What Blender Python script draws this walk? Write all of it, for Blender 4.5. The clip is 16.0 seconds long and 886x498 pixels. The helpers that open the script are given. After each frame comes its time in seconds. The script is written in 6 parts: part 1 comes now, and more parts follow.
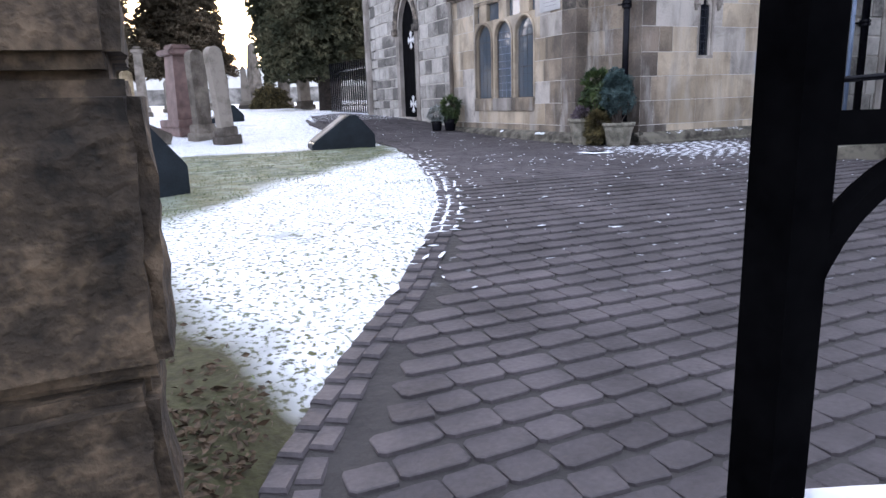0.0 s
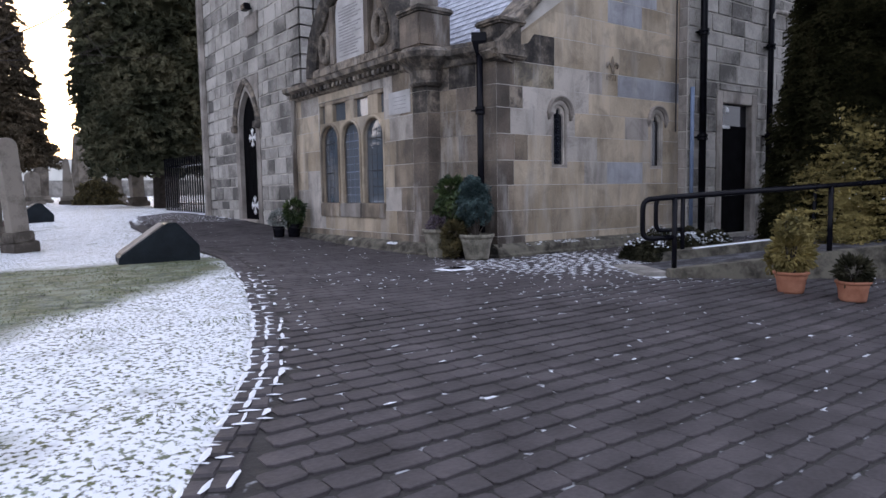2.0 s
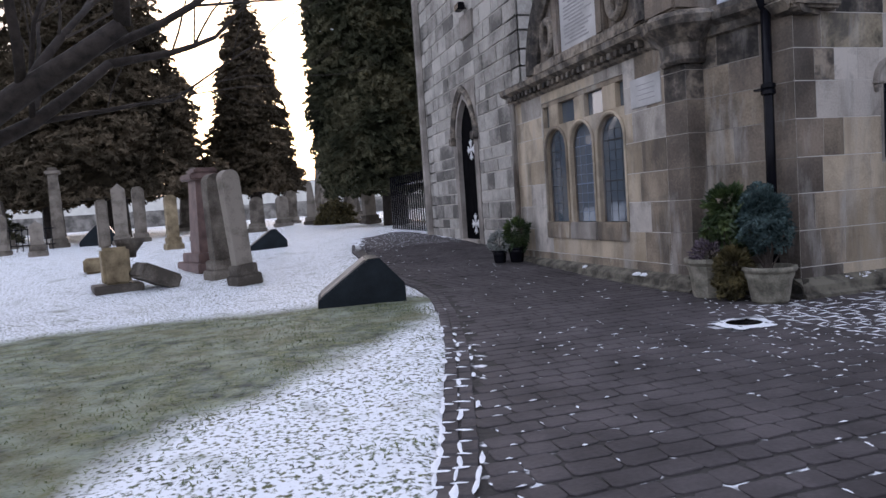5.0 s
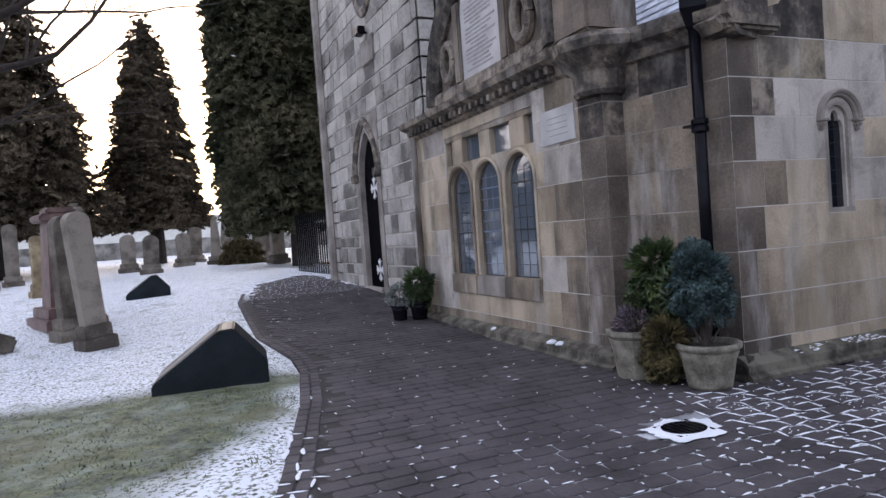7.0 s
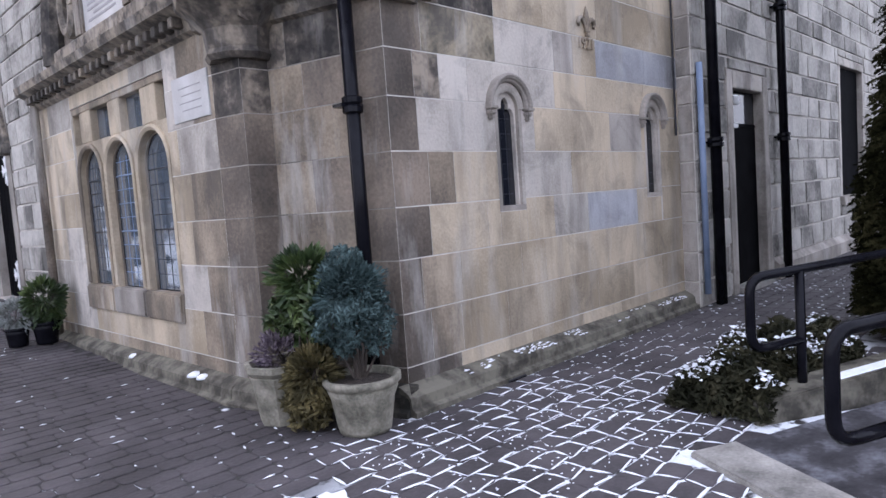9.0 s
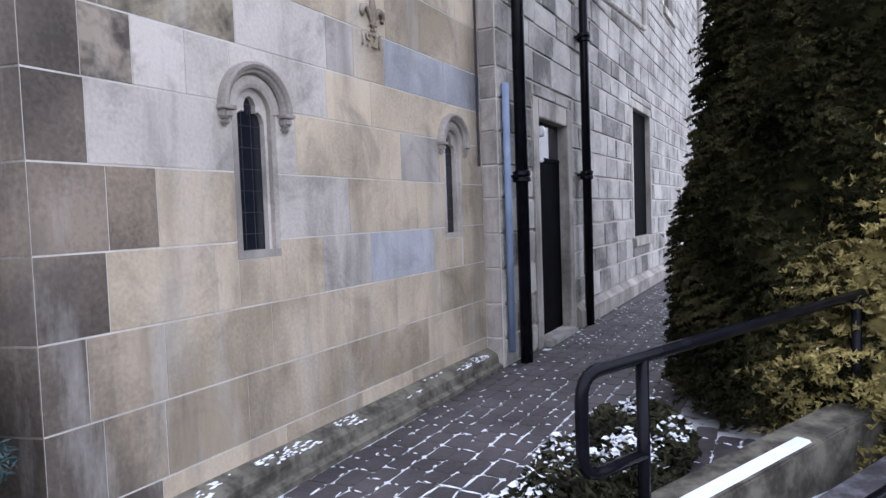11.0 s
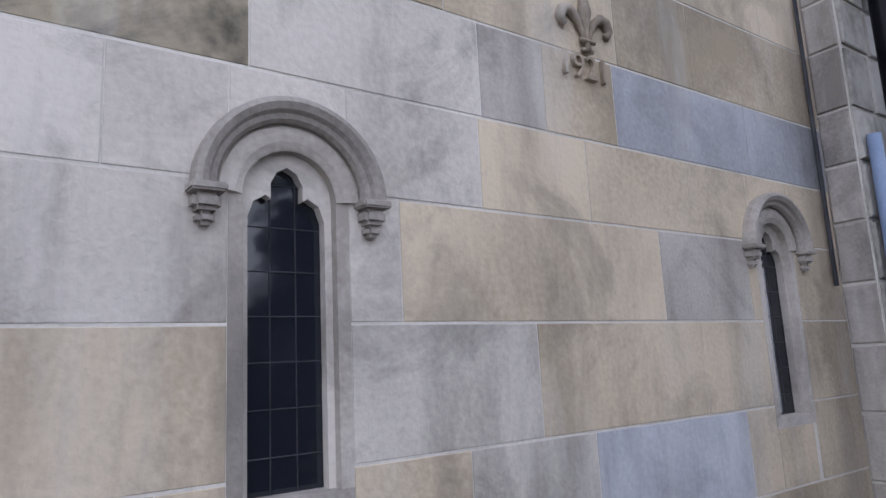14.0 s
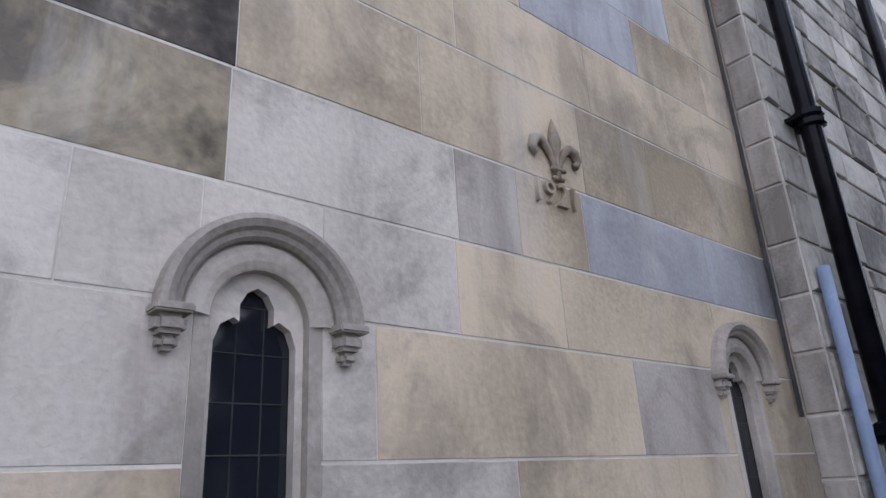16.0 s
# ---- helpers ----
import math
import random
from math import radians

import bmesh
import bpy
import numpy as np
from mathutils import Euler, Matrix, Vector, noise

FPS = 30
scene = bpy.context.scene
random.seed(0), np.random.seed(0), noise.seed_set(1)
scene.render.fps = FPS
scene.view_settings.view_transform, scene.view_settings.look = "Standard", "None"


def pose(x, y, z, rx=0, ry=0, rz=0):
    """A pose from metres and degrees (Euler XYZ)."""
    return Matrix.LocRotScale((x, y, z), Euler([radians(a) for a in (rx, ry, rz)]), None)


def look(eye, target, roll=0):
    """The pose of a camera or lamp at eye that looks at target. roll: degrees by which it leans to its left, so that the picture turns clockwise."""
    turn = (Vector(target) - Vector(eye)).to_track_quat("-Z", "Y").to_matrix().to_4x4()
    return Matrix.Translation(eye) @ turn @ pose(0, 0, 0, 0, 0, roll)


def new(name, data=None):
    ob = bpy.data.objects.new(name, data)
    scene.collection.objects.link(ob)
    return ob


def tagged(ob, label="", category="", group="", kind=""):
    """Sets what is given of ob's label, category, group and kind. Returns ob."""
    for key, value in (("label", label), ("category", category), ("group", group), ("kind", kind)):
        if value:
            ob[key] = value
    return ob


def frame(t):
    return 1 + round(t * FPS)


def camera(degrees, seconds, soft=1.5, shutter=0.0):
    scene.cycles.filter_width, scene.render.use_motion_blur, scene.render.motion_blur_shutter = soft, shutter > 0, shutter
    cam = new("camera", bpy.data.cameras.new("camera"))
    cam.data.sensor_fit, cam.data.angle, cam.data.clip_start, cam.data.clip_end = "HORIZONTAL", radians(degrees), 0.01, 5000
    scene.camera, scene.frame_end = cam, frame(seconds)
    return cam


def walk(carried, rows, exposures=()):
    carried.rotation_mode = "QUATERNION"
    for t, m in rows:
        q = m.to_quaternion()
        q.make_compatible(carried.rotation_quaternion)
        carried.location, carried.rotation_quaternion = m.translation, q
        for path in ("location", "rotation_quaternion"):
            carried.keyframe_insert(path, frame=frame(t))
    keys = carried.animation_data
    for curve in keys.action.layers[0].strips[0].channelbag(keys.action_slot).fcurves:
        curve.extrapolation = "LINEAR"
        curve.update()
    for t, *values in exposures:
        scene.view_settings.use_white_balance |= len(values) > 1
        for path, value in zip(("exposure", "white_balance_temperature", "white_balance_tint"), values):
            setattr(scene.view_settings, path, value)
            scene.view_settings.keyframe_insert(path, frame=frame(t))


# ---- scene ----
cam = camera(67.3, 16.0)
PATH = [
    (0, (0.535, 0.252, 1.393), (1.329, 2.035, 0.957), -1.9),
    (0.5, (0.61, 0.575, 1.417), (1.338, 2.372, 0.927), -1.3),
    (1, (0.827, 0.883, 1.46), (1.733, 2.656, 1.27), -3.3),
    (1.5, (1.087, 1.041, 1.499), (2.157, 2.716, 1.277), -3.9),
    (2, (1.334, 1.394, 1.576), (2.521, 2.995, 1.405), -1.0),
    (2.5, (1.54, 1.708, 1.547), (2.499, 3.448, 1.316), -0.9),
    (3, (1.782, 2.104, 1.642), (2.389, 4.009, 1.609), -2.0),
    (3.5, (1.908, 2.532, 1.681), (2.373, 4.475, 1.604), -1.1),
    (4, (2.036, 2.802, 1.701), (2.616, 4.71, 1.55), -4.1),
    (6.5, (3.046, 4.365, 1.963), (3.657, 6.268, 1.909), -3.5),
    (7, (3.358, 4.665, 1.999), (4.152, 6.5, 1.95), -4.1),
    (7.5, (3.733, 4.877, 2.016), (4.567, 6.695, 1.978), -2.9),
    (8, (4.033, 5.023, 2.005), (5.146, 6.682, 1.916), -3.2),
    (8.5, (4.416, 5.209, 2.054), (5.839, 6.609, 1.925), -2.0),
    (9, (4.769, 5.35, 2.068), (6.191, 6.748, 1.918), -4.1),
    (9.5, (5.055, 5.519, 2.093), (6.56, 6.828, 1.945), -2.7),
    (10, (5.412, 5.766, 2.129), (7.169, 6.717, 2.043), -2.8),
    (12.5, (7.455, 6.415, 2.165), (9.22, 7.347, 2.052), -1.3),
    (13, (7.823, 6.644, 2.204), (9.526, 7.682, 2.351), -1.5),
    (13.5, (8.208, 6.858, 2.251), (9.644, 8.229, 2.49), -2.9),
    (14, (8.45, 7.09, 2.295), (9.588, 8.699, 2.634), -2.8),
    (14.5, (8.438, 7.16, 2.355), (9.52, 8.73, 2.959), -1.4),
    (15, (8.412, 7.205, 2.366), (9.48, 8.741, 3.074), -0.8),
    (15.5, (8.42, 7.225, 2.363), (9.547, 8.72, 3.066), -1.6),
    (16, (8.421, 7.24, 2.34), (9.655, 8.66, 3.02), -3.2),
]
walk(cam, [(t, look(eye, target, roll)) for t, eye, target, roll in PATH],
     exposures=[(0, 1.55, 6000, 19), (1.0, 1.0, 6100, 20), (1.5, 0.85, 6100, 20), (4.2, 0.6, 6100, 20), (6.5, 0.7, 6100, 20), (7.5, 1.0, 6100, 20), (9, 1.6, 6100, 21), (10, 1.75, 6100, 18), (13, 1.9, 6100, 21), (13.6, 1.55, 6100, 20), (14.5, 1.5, 6100, 17), (16, 1.45, 6200, 18)])

# ---- world and sun ----
world = bpy.data.worlds.new("sky")
scene.world = world
world.use_nodes = True
wn = world.node_tree.nodes
sky = wn.new("ShaderNodeTexSky")
sky.sky_type = "NISHITA"
sky.sun_disc = False
sky.sun_elevation, sky.sun_rotation = radians(9), radians(4)
sky.air_density, sky.dust_density, sky.ozone_density = 1.0, 6.0, 0.6
wn["Background"].inputs[1].default_value = 0.15
veil = wn.new("ShaderNodeMix")
veil.data_type = "RGBA"
veil.inputs[0].default_value = 0.6
veil.inputs[7].default_value = (6.3, 6.8, 7.7, 1)
world.node_tree.links.new(sky.outputs[0], veil.inputs[6])
world.node_tree.links.new(veil.outputs[2], wn["Background"].inputs[0])
sun_data = bpy.data.lights.new("sun", "SUN")
sun_data.energy, sun_data.angle, sun_data.color = 1.2, radians(10), (1.0, 0.9, 0.78)
sun = new("sun", sun_data)
sun.matrix_world = look((3.5, 50, 8), (0, 0, 0.0))


# ---- materials ----
def shader(name, dark, light, scale=6.0, rough=0.85, bump=0.3, fine=60.0, metal=0.0, vary=0.0, third=None, spec=0.4, stain=0.0, streak=0.0):
    """A surface with coarse stains, fine grain and a small difference from piece to piece."""
    m = bpy.data.materials.new(name)
    m.use_nodes = True
    nt = m.node_tree
    n, lk = nt.nodes, nt.links.new
    b = n["Principled BSDF"]
    b.inputs["Roughness"].default_value, b.inputs["Metallic"].default_value = rough, metal
    b.inputs["Specular IOR Level"].default_value = spec
    geo = n.new("ShaderNodeNewGeometry")
    big, small = n.new("ShaderNodeTexNoise"), n.new("ShaderNodeTexNoise")
    big.inputs["Scale"].default_value, big.inputs["Detail"].default_value = scale, 5
    small.inputs["Scale"].default_value, small.inputs["Detail"].default_value = fine, 4
    lk(geo.outputs["Position"], big.inputs["Vector"]), lk(geo.outputs["Position"], small.inputs["Vector"])
    add = n.new("ShaderNodeMath")
    add.operation = "MULTIPLY_ADD"
    add.inputs[1].default_value = 0.35
    lk(small.outputs[0], add.inputs[0]), lk(big.outputs[0], add.inputs[2])
    last = add.outputs[0]
    if vary:
        info = n.new("ShaderNodeObjectInfo")
        more = n.new("ShaderNodeMath")
        more.operation = "MULTIPLY_ADD"
        more.inputs[1].default_value = vary
        lk(info.outputs["Random"], more.inputs[0]), lk(last, more.inputs[2])
        sub = n.new("ShaderNodeMath")
        sub.inputs[1].default_value = -vary / 2
        lk(more.outputs[0], sub.inputs[0])
        last = sub.outputs[0]
    ramp = n.new("ShaderNodeValToRGB")
    ramp.color_ramp.elements[0].position, ramp.color_ramp.elements[1].position = 0.45, 0.9
    ramp.color_ramp.elements[0].color, ramp.color_ramp.elements[1].color = (*dark, 1), (*light, 1)
    if third:
        e = ramp.color_ramp.elements.new(0.66)
        e.color = (*third, 1)
    lk(last, ramp.inputs[0]), lk(ramp.outputs[0], b.inputs["Base Color"])
    if stain:
        sn, sr, mx = n.new("ShaderNodeTexNoise"), n.new("ShaderNodeValToRGB"), n.new("ShaderNodeMix")
        sn.inputs["Scale"].default_value, sn.inputs["Detail"].default_value, sn.inputs["Roughness"].default_value, sn.inputs["Distortion"].default_value = 1.9, 9, 0.68, 0.8
        lk(geo.outputs["Position"], sn.inputs["Vector"])
        sr.color_ramp.elements[0].position, sr.color_ramp.elements[1].position = 0.5, 0.64
        sr.color_ramp.elements[1].color = (stain, stain, stain, 1)
        lk(sn.outputs[0], sr.inputs[0])
        mx.data_type = "RGBA"
        mx.inputs[7].default_value = (0.085, 0.078, 0.07, 1)
        lk(sr.outputs[0], mx.inputs[0]), lk(ramp.outputs[0], mx.inputs[6]), lk(mx.outputs[2], b.inputs["Base Color"])
    if streak:
        # damp dark runs and pale lime runs down the wall, crossing the joints
        src = b.inputs["Base Color"].links[0].from_socket
        for seed, tone, lo, hi, amount in ((0.0, (0.075, 0.066, 0.056), 0.47, 0.62, streak), (7.0, (0.52, 0.49, 0.45), 0.53, 0.66, streak * 0.9)):
            mp, rn, rr, rm = n.new("ShaderNodeMapping"), n.new("ShaderNodeTexNoise"), n.new("ShaderNodeValToRGB"), n.new("ShaderNodeMix")
            mp.inputs["Scale"].default_value, mp.inputs["Location"].default_value = (2.6, 2.6, 0.55), (seed, seed, seed)
            rn.inputs["Scale"].default_value, rn.inputs["Detail"].default_value, rn.inputs["Roughness"].default_value = 1.0, 8, 0.62
            lk(geo.outputs["Position"], mp.inputs["Vector"]), lk(mp.outputs[0], rn.inputs["Vector"]), lk(rn.outputs[0], rr.inputs[0])
            rr.color_ramp.elements[0].position, rr.color_ramp.elements[1].position = lo, hi
            rr.color_ramp.elements[1].color = (amount, amount, amount, 1)
            rm.data_type = "RGBA"
            rm.inputs[7].default_value = (*tone, 1)
            lk(rr.outputs[0], rm.inputs[0]), lk(src, rm.inputs[6])
            src = rm.outputs[2]
        lk(src, b.inputs["Base Color"])
    if bump:
        bp = n.new("ShaderNodeBump")
        bp.inputs["Strength"].default_value, bp.inputs["Distance"].default_value = bump, 0.02
        lk(add.outputs[0], bp.inputs["Height"]), lk(bp.outputs[0], b.inputs["Normal"])
    return m


BUFF = shader("buff_sandstone", (0.33, 0.265, 0.185), (0.59, 0.485, 0.355), 1.5, vary=0.4, third=(0.475, 0.39, 0.285), bump=0.5, fine=45, stain=0.35, streak=0.36)
PALE = shader("pale_sandstone", (0.32, 0.285, 0.245), (0.58, 0.525, 0.465), 1.6, vary=0.36, third=(0.46, 0.415, 0.365), bump=0.6, fine=45, stain=0.45, streak=0.45)
GREY = shader("grey_sandstone", (0.22, 0.195, 0.17), (0.46, 0.41, 0.365), 1.8, vary=0.3, third=(0.35, 0.312, 0.275), bump=0.4, fine=60, stain=0.4, streak=0.4)
BLUE = shader("blue_grey_sandstone", (0.26, 0.258, 0.27), (0.455, 0.458, 0.485), 1.2, vary=0.3, bump=0.3, fine=45, stain=0.25, streak=0.4)
SOOT = shader("sooty_sandstone", (0.025, 0.022, 0.02), (0.32, 0.265, 0.205), 5.5, vary=0.25, third=(0.085, 0.072, 0.06), bump=0.6, fine=26, streak=0.3)
RUST = shader("brown_sandstone", (0.06, 0.048, 0.038), (0.27, 0.215, 0.165), 1.6, vary=0.16, third=(0.135, 0.108, 0.085), bump=0.4, fine=40, stain=0.3, streak=0.55)
TAN = shader("stained_sandstone", (0.13, 0.104, 0.078), (0.42, 0.34, 0.25), 1.7, vary=0.25, third=(0.265, 0.212, 0.155), bump=0.4, fine=40, stain=0.45, streak=0.6)
LICHEN = shader("lichened_sandstone", (0.07, 0.062, 0.045), (0.44, 0.37, 0.265), 2.6, third=(0.285, 0.24, 0.17), bump=0.6, fine=24, stain=0.75, streak=0.5)
DAMP = shader("damp_mortar", (0.10, 0.088, 0.074), (0.40, 0.365, 0.32), 2.2, bump=0.4)
RUBBLE = shader("grey_rubble_stone", (0.12, 0.112, 0.10), (0.50, 0.47, 0.425), 1.4, vary=0.4, third=(0.33, 0.308, 0.275), bump=0.9, fine=18, stain=0.3)
MORTAR = shader("lime_mortar", (0.38, 0.35, 0.31), (0.66, 0.62, 0.56), 2.5, bump=0.4)
PLINTH = shader("mossy_plinth_stone", (0.014, 0.013, 0.01), (0.17, 0.155, 0.12), 5, vary=0.3, third=(0.055, 0.049, 0.038), bump=0.8, fine=24)
PIER = shader("gate_pier_stone", (0.012, 0.009, 0.006), (0.17, 0.12, 0.075), 12, third=(0.05, 0.036, 0.023), bump=1.0, fine=70)
IRON = shader("black_painted_iron", (0.003, 0.003, 0.005), (0.009, 0.009, 0.012), 8, rough=0.22, bump=0.05, spec=0.11)
GATEIRON = shader("dull_black_iron", (0.001, 0.001, 0.0013), (0.004, 0.004, 0.0045), 8, rough=0.9, bump=0.2, spec=0.0)
# black for painted doors, and for the unlit opening of the side doorway
DOOR = shader("black_wood_and_dark_opening", (0.002, 0.002, 0.0025), (0.006, 0.006, 0.007), 5, rough=0.8, bump=0.2, spec=0.02)
PEWTER = shader("grey_blue_painted_pipe", (0.14, 0.19, 0.29), (0.22, 0.28, 0.40), 4, rough=0.5, bump=0.05)
WHITE = shader("white_paint", (0.66, 0.66, 0.66), (0.82, 0.82, 0.82), 8, rough=0.6, bump=0.1)
MARBLE = shader("white_marble", (0.36, 0.35, 0.34), (0.56, 0.55, 0.54), 3, rough=0.5, bump=0.05)
INK = shader("weathered_lettering", (0.27, 0.26, 0.26), (0.36, 0.35, 0.35), 8, bump=0)
LEAD = shader("dark_lead", (0.012, 0.012, 0.015), (0.04, 0.04, 0.046), 8, rough=0.6, bump=0.1)
GRANITE = shader("dark_blue_slate", (0.004, 0.0065, 0.009), (0.016, 0.023, 0.029), 3, rough=0.55, bump=0.3, fine=60, spec=0.2)
# stone darkened: the memorials' backlit shade is put into this colour
HEAD = shader("backlit_weathered_headstone", (0.07, 0.058, 0.046), (0.27, 0.235, 0.195), 3, vary=0.5, third=(0.15, 0.128, 0.103), bump=0.6, fine=30)
# red granite, also darkened in colour as if against the light
REDG = shader("backlit_red_granite", (0.085, 0.052, 0.046), (0.21, 0.135, 0.118), 4, rough=0.5, bump=0.2, fine=90)
YELLOW = shader("ochre_lichen_stone", (0.11, 0.08, 0.045), (0.38, 0.30, 0.18), 4, bump=0.5)
SETT = shader("grey_violet_paving_sett", (0.036, 0.0305, 0.032), (0.10, 0.086, 0.09), 2.2, rough=0.72, vary=0.12, third=(0.062, 0.054, 0.0565), bump=0.7, fine=40)
TERRA = shader("terracotta", (0.26, 0.10, 0.055), (0.44, 0.20, 0.12), 6, bump=0.15)
POTSTONE = shader("mossy_stone_pot", (0.085, 0.08, 0.06), (0.34, 0.31, 0.25), 7, third=(0.20, 0.185, 0.145), bump=0.5, fine=50)
SOIL = shader("dark_potting_soil", (0.02, 0.015, 0.012), (0.07, 0.055, 0.045), 30, bump=0.8)
BARK = shader("dark_bark", (0.012, 0.009, 0.007), (0.05, 0.038, 0.031), 7, bump=0.9, fine=35)
TWIG = shader("dark_twigs", (0.03, 0.024, 0.02), (0.07, 0.055, 0.045), 10, bump=0.2)
FIR = shader("dark_conifer_foliage", (0.02, 0.023, 0.014), (0.17, 0.158, 0.095), 0.8, rough=0.9, bump=0, fine=5, third=(0.066, 0.069, 0.041), spec=0.1)
# brown lightened so that the colour carries the haze before the far firs
BROWNFIR = shader("haze_lightened_brown_foliage", (0.03, 0.024, 0.016), (0.20, 0.155, 0.105), 0.6, rough=0.9, bump=0, fine=4, third=(0.09, 0.073, 0.049), spec=0.1)
# near-black green: deep shade among the sprays is put into the colour
YEW = shader("shade_darkened_green_foliage", (0.004, 0.0046, 0.002), (0.07, 0.065, 0.03), 2.2, rough=0.9, bump=0, fine=14, third=(0.016, 0.0165, 0.007), spec=0.03)
GOLD = shader("golden_conifer_foliage", (0.07, 0.06, 0.015), (0.40, 0.32, 0.11), 3.5, rough=0.8, bump=0, fine=22, third=(0.20, 0.16, 0.05))
LAUREL = shader("glossy_green_leaves", (0.012, 0.024, 0.009), (0.12, 0.16, 0.05), 5, rough=0.45, bump=0, fine=30, third=(0.038, 0.062, 0.022))
JUNIPER = shader("blue_green_foliage", (0.01, 0.024, 0.024), (0.12, 0.185, 0.18), 8, rough=0.7, bump=0, fine=40, third=(0.036, 0.064, 0.063))
OLIVE = shader("olive_brown_foliage", (0.03, 0.025, 0.01), (0.19, 0.15, 0.06), 8, rough=0.75, bump=0, fine=50, third=(0.08, 0.066, 0.026))
HEATH = shader("brown_green_groundcover", (0.01, 0.0105, 0.006), (0.075, 0.068, 0.04), 8, rough=0.8, bump=0, fine=50, third=(0.025, 0.025, 0.014), spec=0.1)
SNOWY = shader("thin_snow", (0.74, 0.77, 0.82), (0.88, 0.89, 0.92), 9, rough=0.7, bump=0.4)
GRASSB = shader("winter_grass_blades", (0.04, 0.055, 0.02), (0.17, 0.19, 0.08), 6, rough=0.8, bump=0)
LITTER = shader("fallen_brown_leaves", (0.025, 0.017, 0.01), (0.12, 0.08, 0.045), 25, rough=0.8, bump=0)
SLATE = shader("frosted_slate", (0.16, 0.18, 0.24), (0.60, 0.63, 0.70), 5, rough=0.6, bump=0.3, fine=20, vary=0.3)
CONCRETE = shader("worn_concrete", (0.13, 0.122, 0.11), (0.40, 0.375, 0.34), 4, bump=0.4)
FROSTED = shader("frosted_tarmac", (0.022, 0.021, 0.023), (0.15, 0.15, 0.165), 5, bump=0.7, fine=30, third=(0.045, 0.042, 0.046))
# very pale: the distance haze is painted into the woodland's colour
DISTANT = shader("haze_painted_far_woodland", (0.55, 0.53, 0.48), (0.7, 0.68, 0.62), 0.3, bump=0)


def ground_shader(name, paved):
    """Snow over grass and earth, or snow caught in the joints of the setts."""
    m = bpy.data.materials.new(name)
    m.use_nodes = True
    nt = m.node_tree
    n, lk = nt.nodes, nt.links.new
    b = n["Principled BSDF"]
    b.inputs["Roughness"].default_value = 0.85
    b.inputs["Specular IOR Level"].default_value = 0.3
    geo = n.new("ShaderNodeNewGeometry")
    xyz = n.new("ShaderNodeSeparateXYZ")
    lk(geo.outputs["Position"], xyz.inputs[0])

    def noise_at(scale, detail=5):
        t = n.new("ShaderNodeTexNoise")
        t.inputs["Scale"].default_value, t.inputs["Detail"].default_value = scale, detail
        lk(geo.outputs["Position"], t.inputs["Vector"])
        return t.outputs[0]

    def calc(op, a, c, clamp=False):
        t = n.new("ShaderNodeMath")
        t.operation, t.use_clamp = op, clamp
        for i, v in enumerate((a, c)):
            if isinstance(v, (int, float)):
                t.inputs[i].default_value = v
            else:
                lk(v, t.inputs[i])
        return t.outputs[0]

    def mixed(f, a, c):
        t = n.new("ShaderNodeMix")
        t.data_type = "RGBA"
        lk(f, t.inputs[0])
        for i, v in ((6, a), (7, c)):
            if isinstance(v, tuple):
                t.inputs[i].default_value = (*v, 1)
            else:
                lk(v, t.inputs[i])
        return t.outputs[2]

    x, y = xyz.outputs[0], xyz.outputs[1]
    wob = calc("MULTIPLY", calc("SUBTRACT", noise_at(0.8), 0.5), 2.2)
    if paved:
        dx, dy = calc("SUBTRACT", x, 8.6), calc("SUBTRACT", y, 7.2)
        d = calc("SQRT", calc("ADD", calc("MULTIPLY", dx, calc("MULTIPLY", dx, 0.35)), calc("MULTIPLY", dy, dy)), 0)
        snow = calc("SUBTRACT", 2.2, calc("ADD", d, wob), True)
        far = calc("MULTIPLY", calc("SUBTRACT", y, 18.3), 0.6, True)
        snow = calc("MAXIMUM", snow, far)
        spots = calc("MULTIPLY", calc("SUBTRACT", noise_at(7, 3), 0.60), 14, True)
        snow = calc("MAXIMUM", snow, calc("MULTIPLY", spots, calc("SUBTRACT", 5.5, d, True)))
        snow = calc("MULTIPLY", snow, calc("MULTIPLY", calc("SUBTRACT", noise_at(9), 0.36), 9, True))
        base = mixed(noise_at(5), (0.024, 0.022, 0.021), (0.065, 0.059, 0.056))
        colour = mixed(snow, base, (0.80, 0.82, 0.86))
    else:
        near = calc("SUBTRACT", y, calc("MULTIPLY", x, 1.35))
        near = calc("MULTIPLY", calc("SUBTRACT", calc("ADD", near, wob), 4.35), 1.6, True)
        beyond = calc("MULTIPLY", calc("SUBTRACT", calc("ADD", y, calc("MULTIPLY", wob, 0.5)), 11.6), 1.6, True)
        green = calc("MULTIPLY", near, calc("SUBTRACT", 1.0, beyond))
        tuft = calc("MULTIPLY", calc("SUBTRACT", noise_at(32, 8), 0.385), 9, True)
        thin = calc("MULTIPLY", calc("SUBTRACT", noise_at(1.7), 0.16), 4, True)
        snow = calc("MULTIPLY", calc("MULTIPLY", tuft, thin), calc("SUBTRACT", 1.0, calc("MULTIPLY", green, 0.93)))
        gate = calc("MULTIPLY", calc("SUBTRACT", calc("ADD", calc("ADD", y, calc("MULTIPLY", x, 3.0)), wob), 5.2), 0.9, True)
        snow = calc("MULTIPLY", snow, gate)
        grass = mixed(calc("MULTIPLY", calc("SUBTRACT", noise_at(9, 8), 0.33), 2.8, True), (0.014, 0.022, 0.006), (0.15, 0.165, 0.07))
        grass = mixed(calc("MULTIPLY", calc("SUBTRACT", noise_at(1.3, 4), 0.45), 3.5, True), grass, (0.12, 0.115, 0.045))
